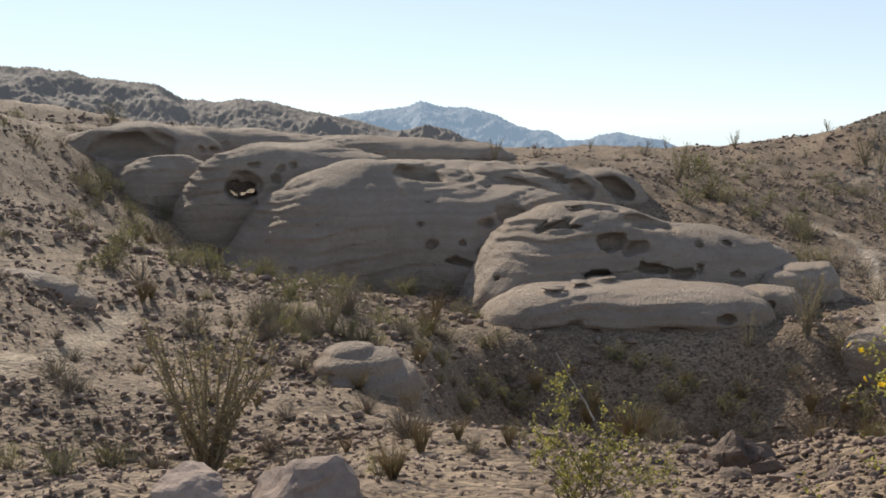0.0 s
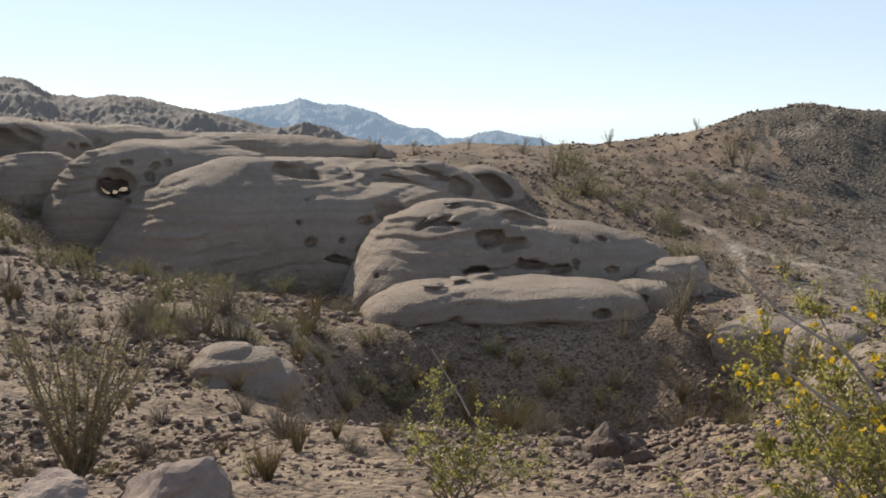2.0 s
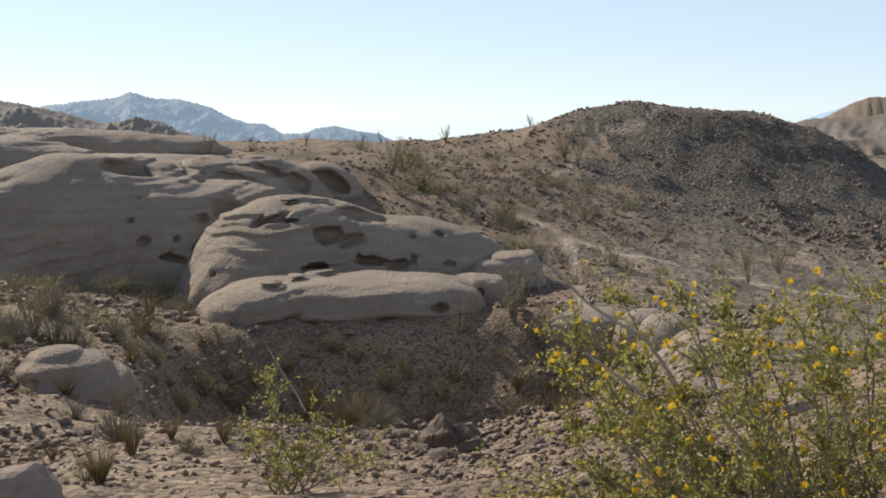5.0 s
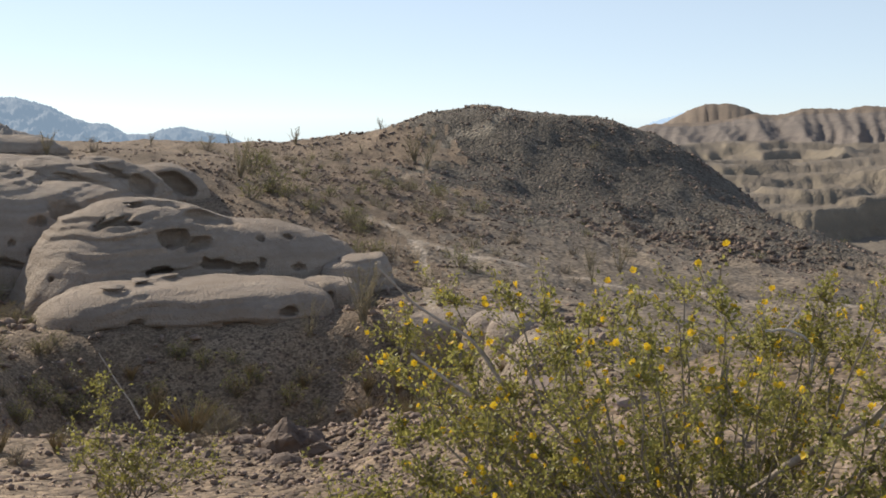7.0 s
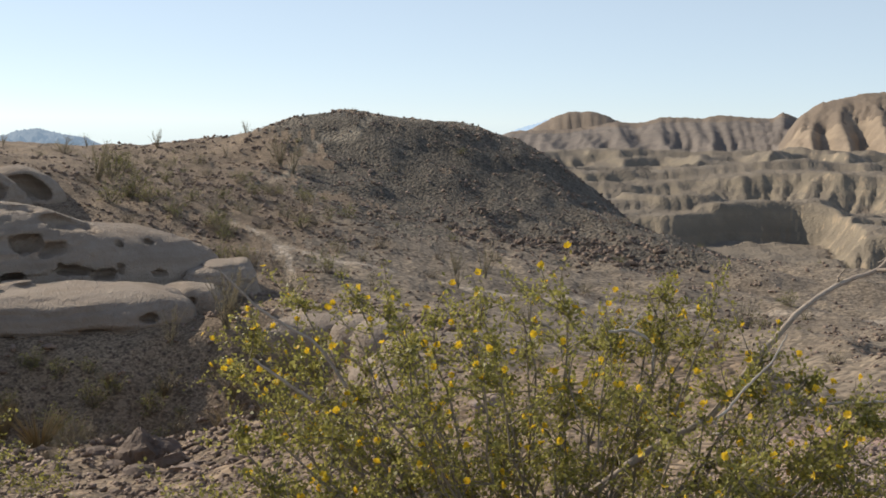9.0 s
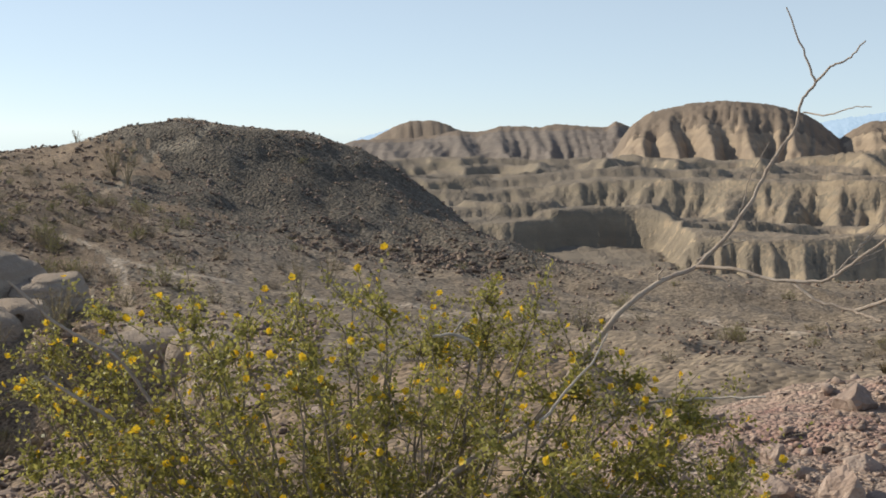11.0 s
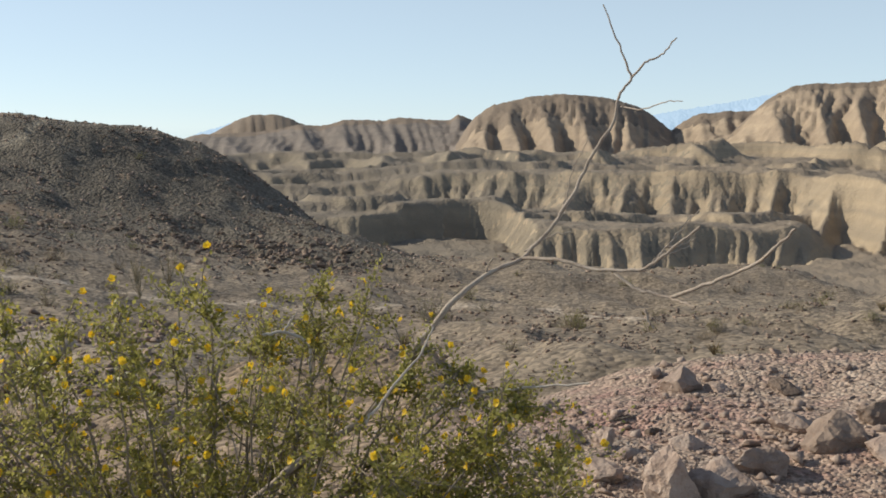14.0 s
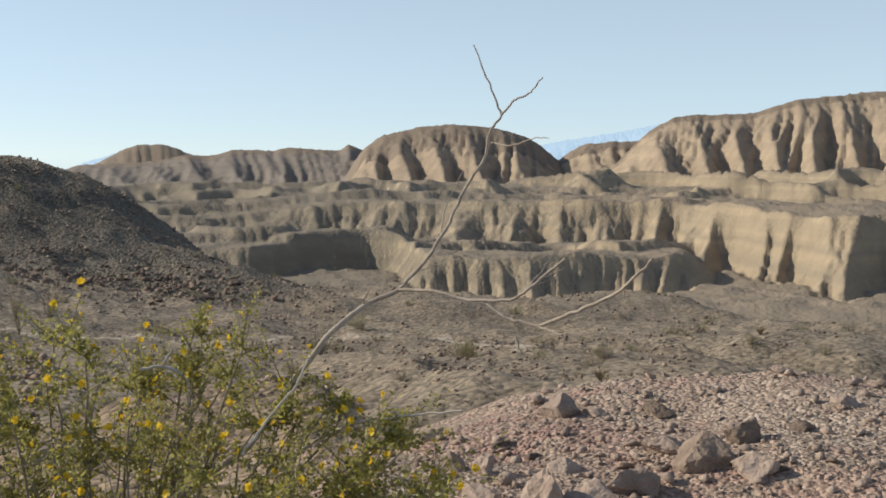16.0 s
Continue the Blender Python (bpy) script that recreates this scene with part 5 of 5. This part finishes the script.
def pebble_arrays(seed):
    """A small angular stone: vertices and triangles."""
    g = np.random.default_rng(seed)
    bm = bmesh.new()
    for p in g.normal(size=(8, 3)):
        p = p / np.linalg.norm(p) * g.uniform(0.75, 1.0)
        bm.verts.new((p[0], p[1] * 0.85, p[2] * 0.62))
    bmesh.ops.convex_hull(bm, input=bm.verts[:])
    loose = [v for v in bm.verts if not v.link_faces]
    for v in loose:
        bm.verts.remove(v)
    bm.verts.index_update()
    v = np.array([v.co[:] for v in bm.verts])
    f = np.array([[w.index for w in fc.verts] for fc in bm.faces])
    bm.free()
    return v, f


PEBBLES = [pebble_arrays(k) for k in range(12)]


def strew(name, x, y, size, mat, label, seed):
    """Thousands of stones lying on the ground, as one object."""
    g = np.random.default_rng(seed)
    z = ground(x, y)
    allv, allf, n = [], [], 0
    kind = g.integers(0, len(PEBBLES), len(x))
    for k, (pv, pf) in enumerate(PEBBLES):
        sel = np.where(kind == k)[0]
        if not len(sel):
            continue
        a, b = g.uniform(0, 2 * np.pi, len(sel)), g.uniform(-0.4, 0.4, len(sel))
        ca, sa, cb, sb = np.cos(a)[:, None], np.sin(a)[:, None], np.cos(b)[:, None], np.sin(b)[:, None]
        X, Y, Z = pv[:, 0][None], pv[:, 1][None], pv[:, 2][None]
        Y, Z = Y * cb - Z * sb, Y * sb + Z * cb
        s = size[sel][:, None]
        st = g.uniform(0.75, 1.3, (len(sel), 1))
        v = np.stack([x[sel][:, None] + s * (X * ca * st - Y * sa), y[sel][:, None] + s * (X * sa * st + Y * ca), z[sel][:, None] + s * (Z + 0.22)], -1)
        f = pf[None] + (np.arange(len(sel)) * len(pv))[:, None, None] + n
        n += v.shape[0] * v.shape[1]
        allv.append(v.reshape(-1, 3))
        allf.append(f.reshape(-1, 3))
    ob = part(name, quick_mesh(name, np.concatenate(allv), np.concatenate(allf)), mat, smooth=False)
    return tagged(ob, label, "stones", kind="stuff")


def field(seed, n, az0, az1, r0, r1, s0, s1, clump=0.0, power=2.2):
    """Places and half sizes of stones: bearing, distance range, and size at one metre's share of the distance."""
    g = np.random.default_rng(seed)
    az, r = np.radians(g.uniform(az0, az1, n)), np.exp(g.uniform(np.log(r0), np.log(r1), n))
    x, y = r * np.sin(az), r * np.cos(az)
    keep = wavy(x, y, seed + 50, 12, 2, 9) * clump + g.uniform(-1, 1, n) * 0.6 > clump * 0.2 - 0.6 * (clump == 0) - 0.6 * (clump == 0)
    steep = (az > radians(4)) & (az < radians(19)) & (r > 22.5) & (r < 28.5)
    keep &= ~steep | (g.uniform(0, 1, n) < 0.3)
    for half, course in TRAILS:
        keep &= trail_distance(x, y, course) > half * 0.9
    x, y, r = x[keep], y[keep], r[keep]
    size = r * (s0 + (s1 - s0) * g.uniform(0, 1, len(r)) ** (power * 2))
    return x, y, np.clip(size, 0.008, 0.55)


def strew_all():
    x, y, s = field(1, 74000, -28, 32, 3.2, 34, 0.0010, 0.0082, 0.7)
    strew("stones", x, y, s, STONE, "dark varnished stones strewn over the slope", 1)
    x, y, s = field(2, 26000, -28, 30, 3.2, 34, 0.0009, 0.0048, 0.3)
    strew("stones", x, y, s, PINK, "pale reddish stones strewn over the slope", 2)
    x, y, s = field(3, 22000, 16, 78, 18, 98, 0.0006, 0.0036, 1.8)
    strew("stones", x, y, s, STONE, "dark stones scattered over the plain and hill", 3)
    x, y, s = field(4, 10000, -28, 24, 30, 85, 0.0010, 0.0045, 0.7)
    strew("stones", x, y, s, STONE, "dark stones on the far slopes", 4)
    x, y, s = field(5, 32000, 40, 80, 2.6, 9, 0.0006, 0.0085, 0.6, 4.2)
    strew("rubble", x, y, s, PINK, "pink granite rubble on the knoll", 5)
    x, y, s = field(8, 6000, 8, 34, 5.5, 11, 0.0011, 0.0085, 0.6, 2.4)
    strew("stones", x, y, s, STONE, "dark varnished stones on the knoll's edge", 8)
    x, y, s = field(9, 14000, 13, 47, 50, 96, 0.0006, 0.0030, 0.9, 2.0)
    strew("stones", x, y, s, STONE, "dark rocks that cover the hill", 9)
    x, y, s = field(10, 5000, 13, 47, 50, 96, 0.0009, 0.003, 0.5, 1.8)
    strew("stones", x, y, s, PINK, "pale stones on the hill", 10)
    x, y, s = field(11, 9000, -30, -6, 14, 80, 0.0010, 0.0048, 0.9, 1.8)
    strew("stones", x, y, s, STONE, "dark rocks on the hillside beside the outcrop", 11)
    x, y, s = field(12, 5000, -30, -6, 14, 80, 0.0010, 0.0045, 0.5, 1.8)
    strew("stones", x, y, s, PINK, "pale stones on the hillside beside the outcrop", 12)
    x, y, s = field(13, 260, 50, 80, 3.0, 6.6, 0.003, 0.014, 0.9, 2.4)
    strew("rubble", x, y, s, PINK, "broken blocks of pink granite on the knoll", 13)
    x, y, s = field(14, 15000, 40, 66, 15, 46, 0.0007, 0.0042, 0.8)
    strew("stones", x, y, s, STONE, "dark varnished stones on the far side of the gully", 14)
    x, y, s = field(15, 9000, 8, 27, 30, 60, 0.0009, 0.0042, 0.6)
    strew("stones", x, y, s, STONE, "dark stones on the slope behind the outcrop", 15)
    # a band of dark rubble on the hill's foot
    g = np.random.default_rng(6)
    az, r = np.radians(g.normal(36, 4.0, 900)), g.normal(60, 3.0, 900)
    strew("stones", r * np.sin(az), r * np.cos(az), 0.06 + 0.30 * g.uniform(0, 1, 900) ** 3, STONE, "heap of dark stones at the hill's foot", 6)


STONE_TYPES = {"P": (PINK, "pinkish granite boulder on the stony ground"), "G": (PINK, "greyish pink rock half sunk in the ground"), "D": (STONE, "dark varnished rock on the slope")}
STONE_COUNT = [0]


def boulder(x, y, half, tall, tone):
    STONE_COUNT[0] += 1
    k = STONE_COUNT[0]
    bm = stone_mesh(k, 4, 1.0, 15)
    mat, label = STONE_TYPES[tone]
    ob = part("rock", bm, mat, smooth=False)
    z = float(ground(x, y))
    ob.matrix_basis = pose(x, y, z + tall * 0.18, (k * 37) % 30 - 15, (k * 53) % 24 - 12, k * 77) @ Matrix.Diagonal((half * 1.15, half * 1.0, tall * 0.85, 1))
    tagged(ob, label, "rock", group="loose boulders")


loose_boulders(boulder)

# ---- plants ----
class Build:
    """Collects tubes and leaves into one mesh."""

    def __init__(self):
        self.v, self.f, self.n = [], [], 0

    def tube(self, pts, r0, r1, sides=5):
        pts = np.asarray(pts, float)
        d = np.gradient(pts, axis=0)
        d /= np.linalg.norm(d, axis=1)[:, None] + 1e-9
        ref = np.array([0.0, 0.0, 1.0]) if abs(d[0][2]) < 0.9 else np.array([1.0, 0.0, 0.0])
        a = np.cross(d, ref)
        a /= np.linalg.norm(a, axis=1)[:, None] + 1e-9
        b = np.cross(d, a)
        rr = np.linspace(r0, r1, len(pts))[:, None, None]
        ang = np.linspace(0, 2 * np.pi, sides, endpoint=False)
        ring = pts[:, None] + rr * (np.cos(ang)[None, :, None] * a[:, None] + np.sin(ang)[None, :, None] * b[:, None])
        self.v.append(ring.reshape(-1, 3))
        q = grid_faces(len(pts), sides, True)
        self.f.append(q + self.n)
        self.n += len(pts) * sides
        return self

    def leaves(self, at, length, width, g, up=0.3):
        """One pointed leaf, folded along its middle, at each place."""
        at = np.asarray(at, float)
        n = len(at)
        d = g.normal(size=(n, 3))
        d[:, 2] += up
        d /= np.linalg.norm(d, axis=1)[:, None]
        w = np.cross(d, g.normal(size=(n, 3)))
        w /= np.linalg.norm(w, axis=1)[:, None]
        nrm = np.cross(d, w)
        L = (length * g.uniform(0.7, 1.3, n))[:, None]
        W = (width * g.uniform(0.7, 1.3, n))[:, None]
        v = np.stack([at, at + d * L * 0.5 + w * W * 0.5 + nrm * W * 0.2, at + d * L, at + d * L * 0.5 - w * W * 0.5 + nrm * W * 0.2], 1)
        self.v.append(v.reshape(-1, 3))
        self.f.append(np.arange(4 * n).reshape(-1, 4) + self.n)
        self.n += 4 * n
        return self

    def mesh(self, name):
        return quick_mesh(name, np.concatenate(self.v), np.concatenate(self.f))


def bend(a, b, g, sag=0.1, n=7):
    """A crooked line from a to b."""
    a, b = np.asarray(a, float), np.asarray(b, float)
    t = np.linspace(0, 1, n)[:, None]
    L = np.linalg.norm(b - a)
    mid = (a + b) / 2 + g.normal(size=3) * sag * L
    p = (1 - t) ** 2 * a + 2 * t * (1 - t) * mid + t * t * b
    p[1:-1] += g.normal(size=(n - 2, 3)) * 0.012 * L
    return p


def thing(name, label, category, group=""):
    return tagged(new(name), label, category, group)


def ocotillo(seed, stems=16, m=170):
    """Long wand-like stems that spread from one crown, one metre tall, with tiny leaves along them."""
    g = np.random.default_rng(seed)
    root = thing("ocotillo", "tall spiny ocotillo of grey-green wands", "ocotillo", "ocotillos")
    for k in range(stems):
        a, lean, L = g.uniform(0, 2 * np.pi), 0.08 + 0.42 * g.uniform() ** 0.7, g.uniform(0.66, 1.0)
        t = np.linspace(0, 1, 10)
        out = lean * L * (t ** 1.25) + 0.02 * np.sin(t * 9 + k)
        p = np.stack([np.cos(a) * out + 0.015 * np.cos(a), np.sin(a) * out + 0.015 * np.sin(a), t * L - 0.03], -1)
        p[1:] += g.normal(size=(9, 3)) * 0.008
        stem = part("stem", Build().tube(p, 0.0072, 0.003, 5).mesh("stem"), OCOTILLO, root)
        tt = g.uniform(0.12, 1.0, m)
        q = np.stack([np.interp(tt, t, p[:, i]) for i in range(3)], -1) + g.normal(size=(m, 3)) * 0.005
        part("leaves", Build().leaves(q, 0.030, 0.012, g, 0.6).mesh("leaves"), WAND, stem)
    return root


def shrub(seed, name, label, category, mat, twigs=60, leaves=900, size=0.02, width=0.010, stemmat=None, flat=0.75, group=""):
    """A rounded low bush, one metre wide and tall, of many fine twigs with small leaves."""
    g = np.random.default_rng(seed)
    root = thing(name, label, category, group)
    wood, tips = Build(), []
    for k in range(twigs):
        d = g.normal(size=3)
        d[2] = abs(d[2]) * 1.1 + 0.15
        d /= np.linalg.norm(d)
        L = g.uniform(0.55, 1.0) * (1 - 0.25 * np.abs(noise.noise(Vector(d * 2.2) + Vector((seed, 0, 0)))))
        e = d * np.array([0.55, 0.55, 0.95]) * L
        p = bend((d[0] * 0.03, d[1] * 0.03, -0.05), e, g, 0.12, 6)
        wood.tube(p, 0.010, 0.003, 4 if twigs > 32 else 3)
        tips.append(p)
        for _ in range(2 if twigs > 32 else 1):
            i = g.integers(2, 5)
            e2 = p[i] + (d + g.normal(size=3) * 0.5) * 0.2 * L
            p2 = bend(p[i], e2, g, 0.1, 4)
            wood.tube(p2, 0.005, 0.002, 3)
            tips.append(p2)
    part("wood", wood.mesh("wood"), stemmat or BARK, root)
    q = []
    for _ in range(leaves):
        p = tips[g.integers(len(tips))]
        t = g.uniform(0.35, 1.0) * (len(p) - 1)
        i = min(int(t), len(p) - 2)
        q.append(p[i] * (1 - t + i) + p[i + 1] * (t - i) + g.normal(size=3) * 0.025)
    part("foliage", Build().leaves(q, size, width, g).mesh("foliage"), mat, root)
    return root


def tuft(seed):
    """Dry grass: thin blades from one root."""
    g = np.random.default_rng(seed)
    root = thing("grass_tuft", "tuft of dry straw-coloured grass", "grass", "grass tufts")
    b = Build()
    for _ in range(90):
        a, L, o = g.uniform(0, 6.28), g.uniform(0.5, 1.0), g.uniform(0.1, 0.55)
        t = np.linspace(0, 1, 5)
        p = np.stack([np.cos(a) * o * t ** 1.5 * L + 0.06 * np.cos(a), np.sin(a) * o * t ** 1.5 * L + 0.06 * np.sin(a), t * L - 0.04], -1)
        b.tube(p, 0.009, 0.003, 3)
    part("clump", b.mesh("clump"), STRAW, root)
    return root


def plant_all():
    g = np.random.default_rng(17)
    kinds = {
        "o": [ocotillo(1, 30, 95), ocotillo(2, 15, 60), ocotillo(3, 12, 50), ocotillo(4, 19, 70)],
        "d": [shrub(11, "dry_shrub", "low grey-brown dry desert shrub", "shrub", SHRUB, 60, 900, group="dry shrubs"), shrub(12, "dry_shrub", "low tangled dry desert shrub", "shrub", STRAW, 80, 500, 0.016, 0.007, group="dry shrubs"), shrub(13, "dry_shrub", "low grey-brown dry desert shrub", "shrub", SHRUB, 50, 1200, group="dry shrubs")],
        "g": [shrub(21, "green_shrub", "olive green desert shrub with small leaves", "shrub", GREEN, 46, 1500, 0.026, 0.013, group="green shrubs"), shrub(22, "green_shrub", "olive green desert shrub with small leaves", "shrub", LEAF, 34, 1300, 0.026, 0.013, group="green shrubs")],
        "s": [tuft(31), tuft(32)],
        "D": [shrub(41, "dry_shrub", "low grey-brown dry desert shrub", "shrub", SHRUB, 26, 420, 0.034, 0.017, group="dry shrubs"), shrub(42, "dry_shrub", "low tangled dry desert shrub", "shrub", STRAW, 30, 260, 0.03, 0.014, group="dry shrubs")],
        "G": [shrub(43, "green_shrub", "olive green desert shrub with small leaves", "shrub", GREEN, 24, 480, 0.042, 0.022, group="green shrubs")],
    }
    used = set()
    def plant(k, x, y, h, wide=1.0):
        if math.hypot(x, y) > 24:
            k = {"d": "D", "g": "G"}.get(k, k)
        i = int(g.integers(1 if k == "o" else 0, len(kinds[k]))) if k != "o" or math.hypot(x, y) > 12 else 0
        m = pose(x, y, float(ground(x, y)) - 0.01, g.uniform(-5, 5), g.uniform(-5, 5), g.uniform(0, 360)) @ Matrix.Diagonal((h * wide, h * wide, h, 1))
        first = kinds[k][i]
        if first.name in used:
            ob = copy_thing(first, m)
            ob.matrix_basis = m
        else:
            used.add(first.name)
            first.matrix_basis = m
    for k, spots, wide in (("o", OCOTILLO_SPOTS, 1.1), ("d", DRY_SPOTS, 1.25), ("g", GREEN_SPOTS, 1.2), ("s", STRAW_SPOTS, 1.0)):
        for x, y, h in spots:
            plant(k, x, y, h, wide)
    # thickets: kind, number, bearings, distances, heights
    for k, many, a0, a1, r0, r1, h0, h1 in (("d", 34, -14, 3, 20, 38, 0.4, 0.95), ("g", 46, -14, 3.5, 20, 38, 0.35, 1.0), ("d", 26, -19.5, -14, 25, 55, 0.35, 1.1), ("g", 22, -19.5, -14, 25, 50, 0.3, 1.1), ("d", 14, 3, 22, 24.2, 27, 0.4, 0.9), ("g", 14, 3, 22, 24.4, 27, 0.4, 0.9), ("d", 34, 11, 24, 46, 74, 0.4, 1.15), ("g", 22, 11, 24, 46, 72, 0.4, 1.1), ("d", 22, 12, 27, 34, 58, 0.5, 1.2), ("g", 16, 12, 27, 36, 60, 0.5, 1.3)):
        for _ in range(many):
            a, r = math.radians(g.uniform(a0, a1)), g.uniform(r0, r1)
            plant(k, r * math.sin(a), r * math.cos(a), g.uniform(h0, h1), 1.2)
    # the common low growth of the slopes between them
    n = 0
    while n < 300:
        az, r = math.radians(g.uniform(-27, 78)), math.exp(g.uniform(math.log(9), math.log(92)))
        x, y = r * math.sin(az), r * math.cos(az)
        if -13 < math.degrees(az) < 17 and 27 < r < 60:
            continue
        if any(trail_distance(np.array([x]), np.array([y]), c)[0] < w + 0.5 for w, c in TRAILS):
            continue
        k = "ddgs"[int(g.integers(4))] if r < 40 else "ddg"[int(g.integers(3))]
        plant(k, x, y, g.uniform(0.18, 0.5) if r < 40 else g.uniform(0.3, 0.75), 1.5)
        n += 1


plant_all()


# ---- creosote bushes ----
def creosote(name, label, base, tips, seed, leaf=0.0135, flowers=9.0, per=2100, spread=0.08, sprays=20, shoots=0):
    """Crooked grey stems from one root that end in loose sprays of small leaves and yellow flowers."""
    g = np.random.default_rng(seed)
    root = thing(name, label, "creosote bush")
    bz = float(ground(*base))
    ends = []
    tips(lambda x, y, z: ends.append((x, y, z)))
    # side shoots beside each leading one
    if shoots:
        ends = [(x, y, z - 0.04) for x, y, z in ends]
        ends += [(x + g.normal() * 0.11, y + g.normal() * 0.11, z - 0.02 - abs(g.normal()) * 0.12) for x, y, z in ends for _ in range(shoots)]
    blooms = []
    for e in ends:
        e = np.array(e)
        foot = np.array([base[0], base[1], bz - 0.02]) + np.append(g.normal(size=2) * 0.05, 0)
        toward = foot + (e - foot) * np.array([0.55, 0.55, 0.35])
        t = np.linspace(0, 1, 12)[:, None]
        p = (1 - t) ** 2 * foot + 2 * t * (1 - t) * toward + t * t * e
        p[1:-1] += g.normal(size=(10, 3)) * 0.012
        stem = part("stem", Build().tube(p, 0.0075, 0.0022, 5).mesh("stem"), BARK, root)
        spray, q = Build(), []
        for _ in range(sprays):
            i = int(min(11, g.integers(7, 15)))
            d = (p[i] - p[i - 1]) / (np.linalg.norm(p[i] - p[i - 1]) + 1e-9)
            e2 = p[i] + (d * 0.5 + g.normal(size=3) * 0.9) * spread * g.uniform(0.5, 1.1)
            p2 = bend(p[i], e2, g, 0.12, 5)
            spray.tube(p2, 0.0022, 0.001, 3)
            for _ in range(int(per // sprays * (1.0 if e[2] - bz > 0.8 or per < 1000 else 0.5))):
                u = g.uniform(0.15, 1.0) * 4
                j = min(int(u), 3)
                q.append(p2[j] * (1 - u + j) + p2[j + 1] * (u - j) + g.normal(size=3) * 0.010)
            if g.uniform() < (flowers if e[2] - bz > 0.65 else 0.5 * flowers) / sprays:
                blooms.append(e2 + g.normal(size=3) * 0.006)
        # bare grey twiglets lower down the stem
        for _ in range(9):
            i = int(g.integers(2, 9))
            e3 = p[i] + (p[i] - p[i - 1]) * g.uniform(0.5, 1.6) + g.normal(size=3) * np.array([0.07, 0.07, 0.05])
            spray.tube(bend(p[i], e3, g, 0.15, 5), 0.0026, 0.0008, 3)
        tagged(part("spray", spray.mesh("spray"), BARK, stem), kind="stuff")
        tagged(part("foliage", Build().leaves(q, leaf, leaf * 0.62, g).mesh("foliage"), LEAF, stem, "small olive green leaves"), kind="stuff")
    for c in blooms:
        b = Build()
        turn = np.array(Euler((g.uniform(-1.3, 1.3), g.uniform(-1.3, 1.3), 0)).to_matrix())
        for k in range(6):
            a = k * 1.047 + g.uniform(-0.3, 0.3)
            d = turn @ np.array([math.cos(a), math.sin(a), g.uniform(0.1, 0.9)])
            w = turn @ np.array([-math.sin(a), math.cos(a), 0])
            v = np.stack([c, c + d * 0.0065 + w * 0.0055, c + d * 0.0105, c + d * 0.0065 - w * 0.0055])
            b.v.append(v)
            b.f.append(np.arange(4).reshape(1, 4) + b.n)
            b.n += 4
        part("flower", b.mesh("flower"), PETAL, root, "bright yellow flower")
    return root


creosote("creosote_bush", "large creosote bush with yellow flowers, on the knoll", (1.85, 2.2), main_tips, 5, flowers=7.0, per=520, sprays=17, shoots=2)
creosote("creosote_bush", "young creosote bush at the slope's edge", (0.66, 5.55), young_tips, 6, leaf=0.02, flowers=0.3, per=230, spread=0.10, sprays=14)


def dead_wood(name, label, course, mat, thick, seed):
    root = thing(name, label, "branch")
    g = np.random.default_rng(seed)
    def limb(part_name, *pts):
        p = np.array(pts)
        t = np.linspace(0, 1, 5 * len(p))
        k = np.linspace(0, 1, len(p))
        q = np.stack([np.interp(t, k, p[:, i]) for i in range(3)], -1)
        q[1:-1] = (q[:-2] + 2 * q[1:-1] + q[2:]) / 4
        q[1:-1] += g.normal(size=(len(q) - 2, 3)) * 0.0013
        r0, r1 = thick.get(part_name, (0.0036, 0.0018))
        part("limb" if part_name in ("limb", "up", "right") else "twig", Build().tube(q, r0, r1, 7).mesh("twig"), mat, root)
    course(limb)
    return root


dead_wood("dead_branch", "bare forked dead branch leaning out of the bush", dead_limbs, DEADWOOD, {"limb": (0.0112, 0.0066), "up": (0.0058, 0.0034), "right": (0.0056, 0.0034), "tip_l": (0.0034, 0.0018), "tip_r": (0.0034, 0.0018), "far": (0.0052, 0.0034), "drop": (0.0042, 0.0036), "twig_a": (0.0022, 0.0011), "fan": (0.0024, 0.0011), "side": (0.0028, 0.0013), "thin": (0.0022, 0.001)}, 41)
dead_wood("bare_twigs", "bleached bare twigs among the creosote leaves", pale_twigs, WHITEWOOD, {"pale": (0.0048, 0.0025), "white_a": (0.0045, 0.0042), "white_b": (0.003, 0.002)}, 42)
dead_wood("dead_sticks", "thin brown dead sticks leaning out of the brush", fallen_sticks, DEADWOOD, {"stick2": (0.0032, 0.005), "stick3": (0.0035, 0.0045), "stick4": (0.0035, 0.006)}, 43)
strew_all()
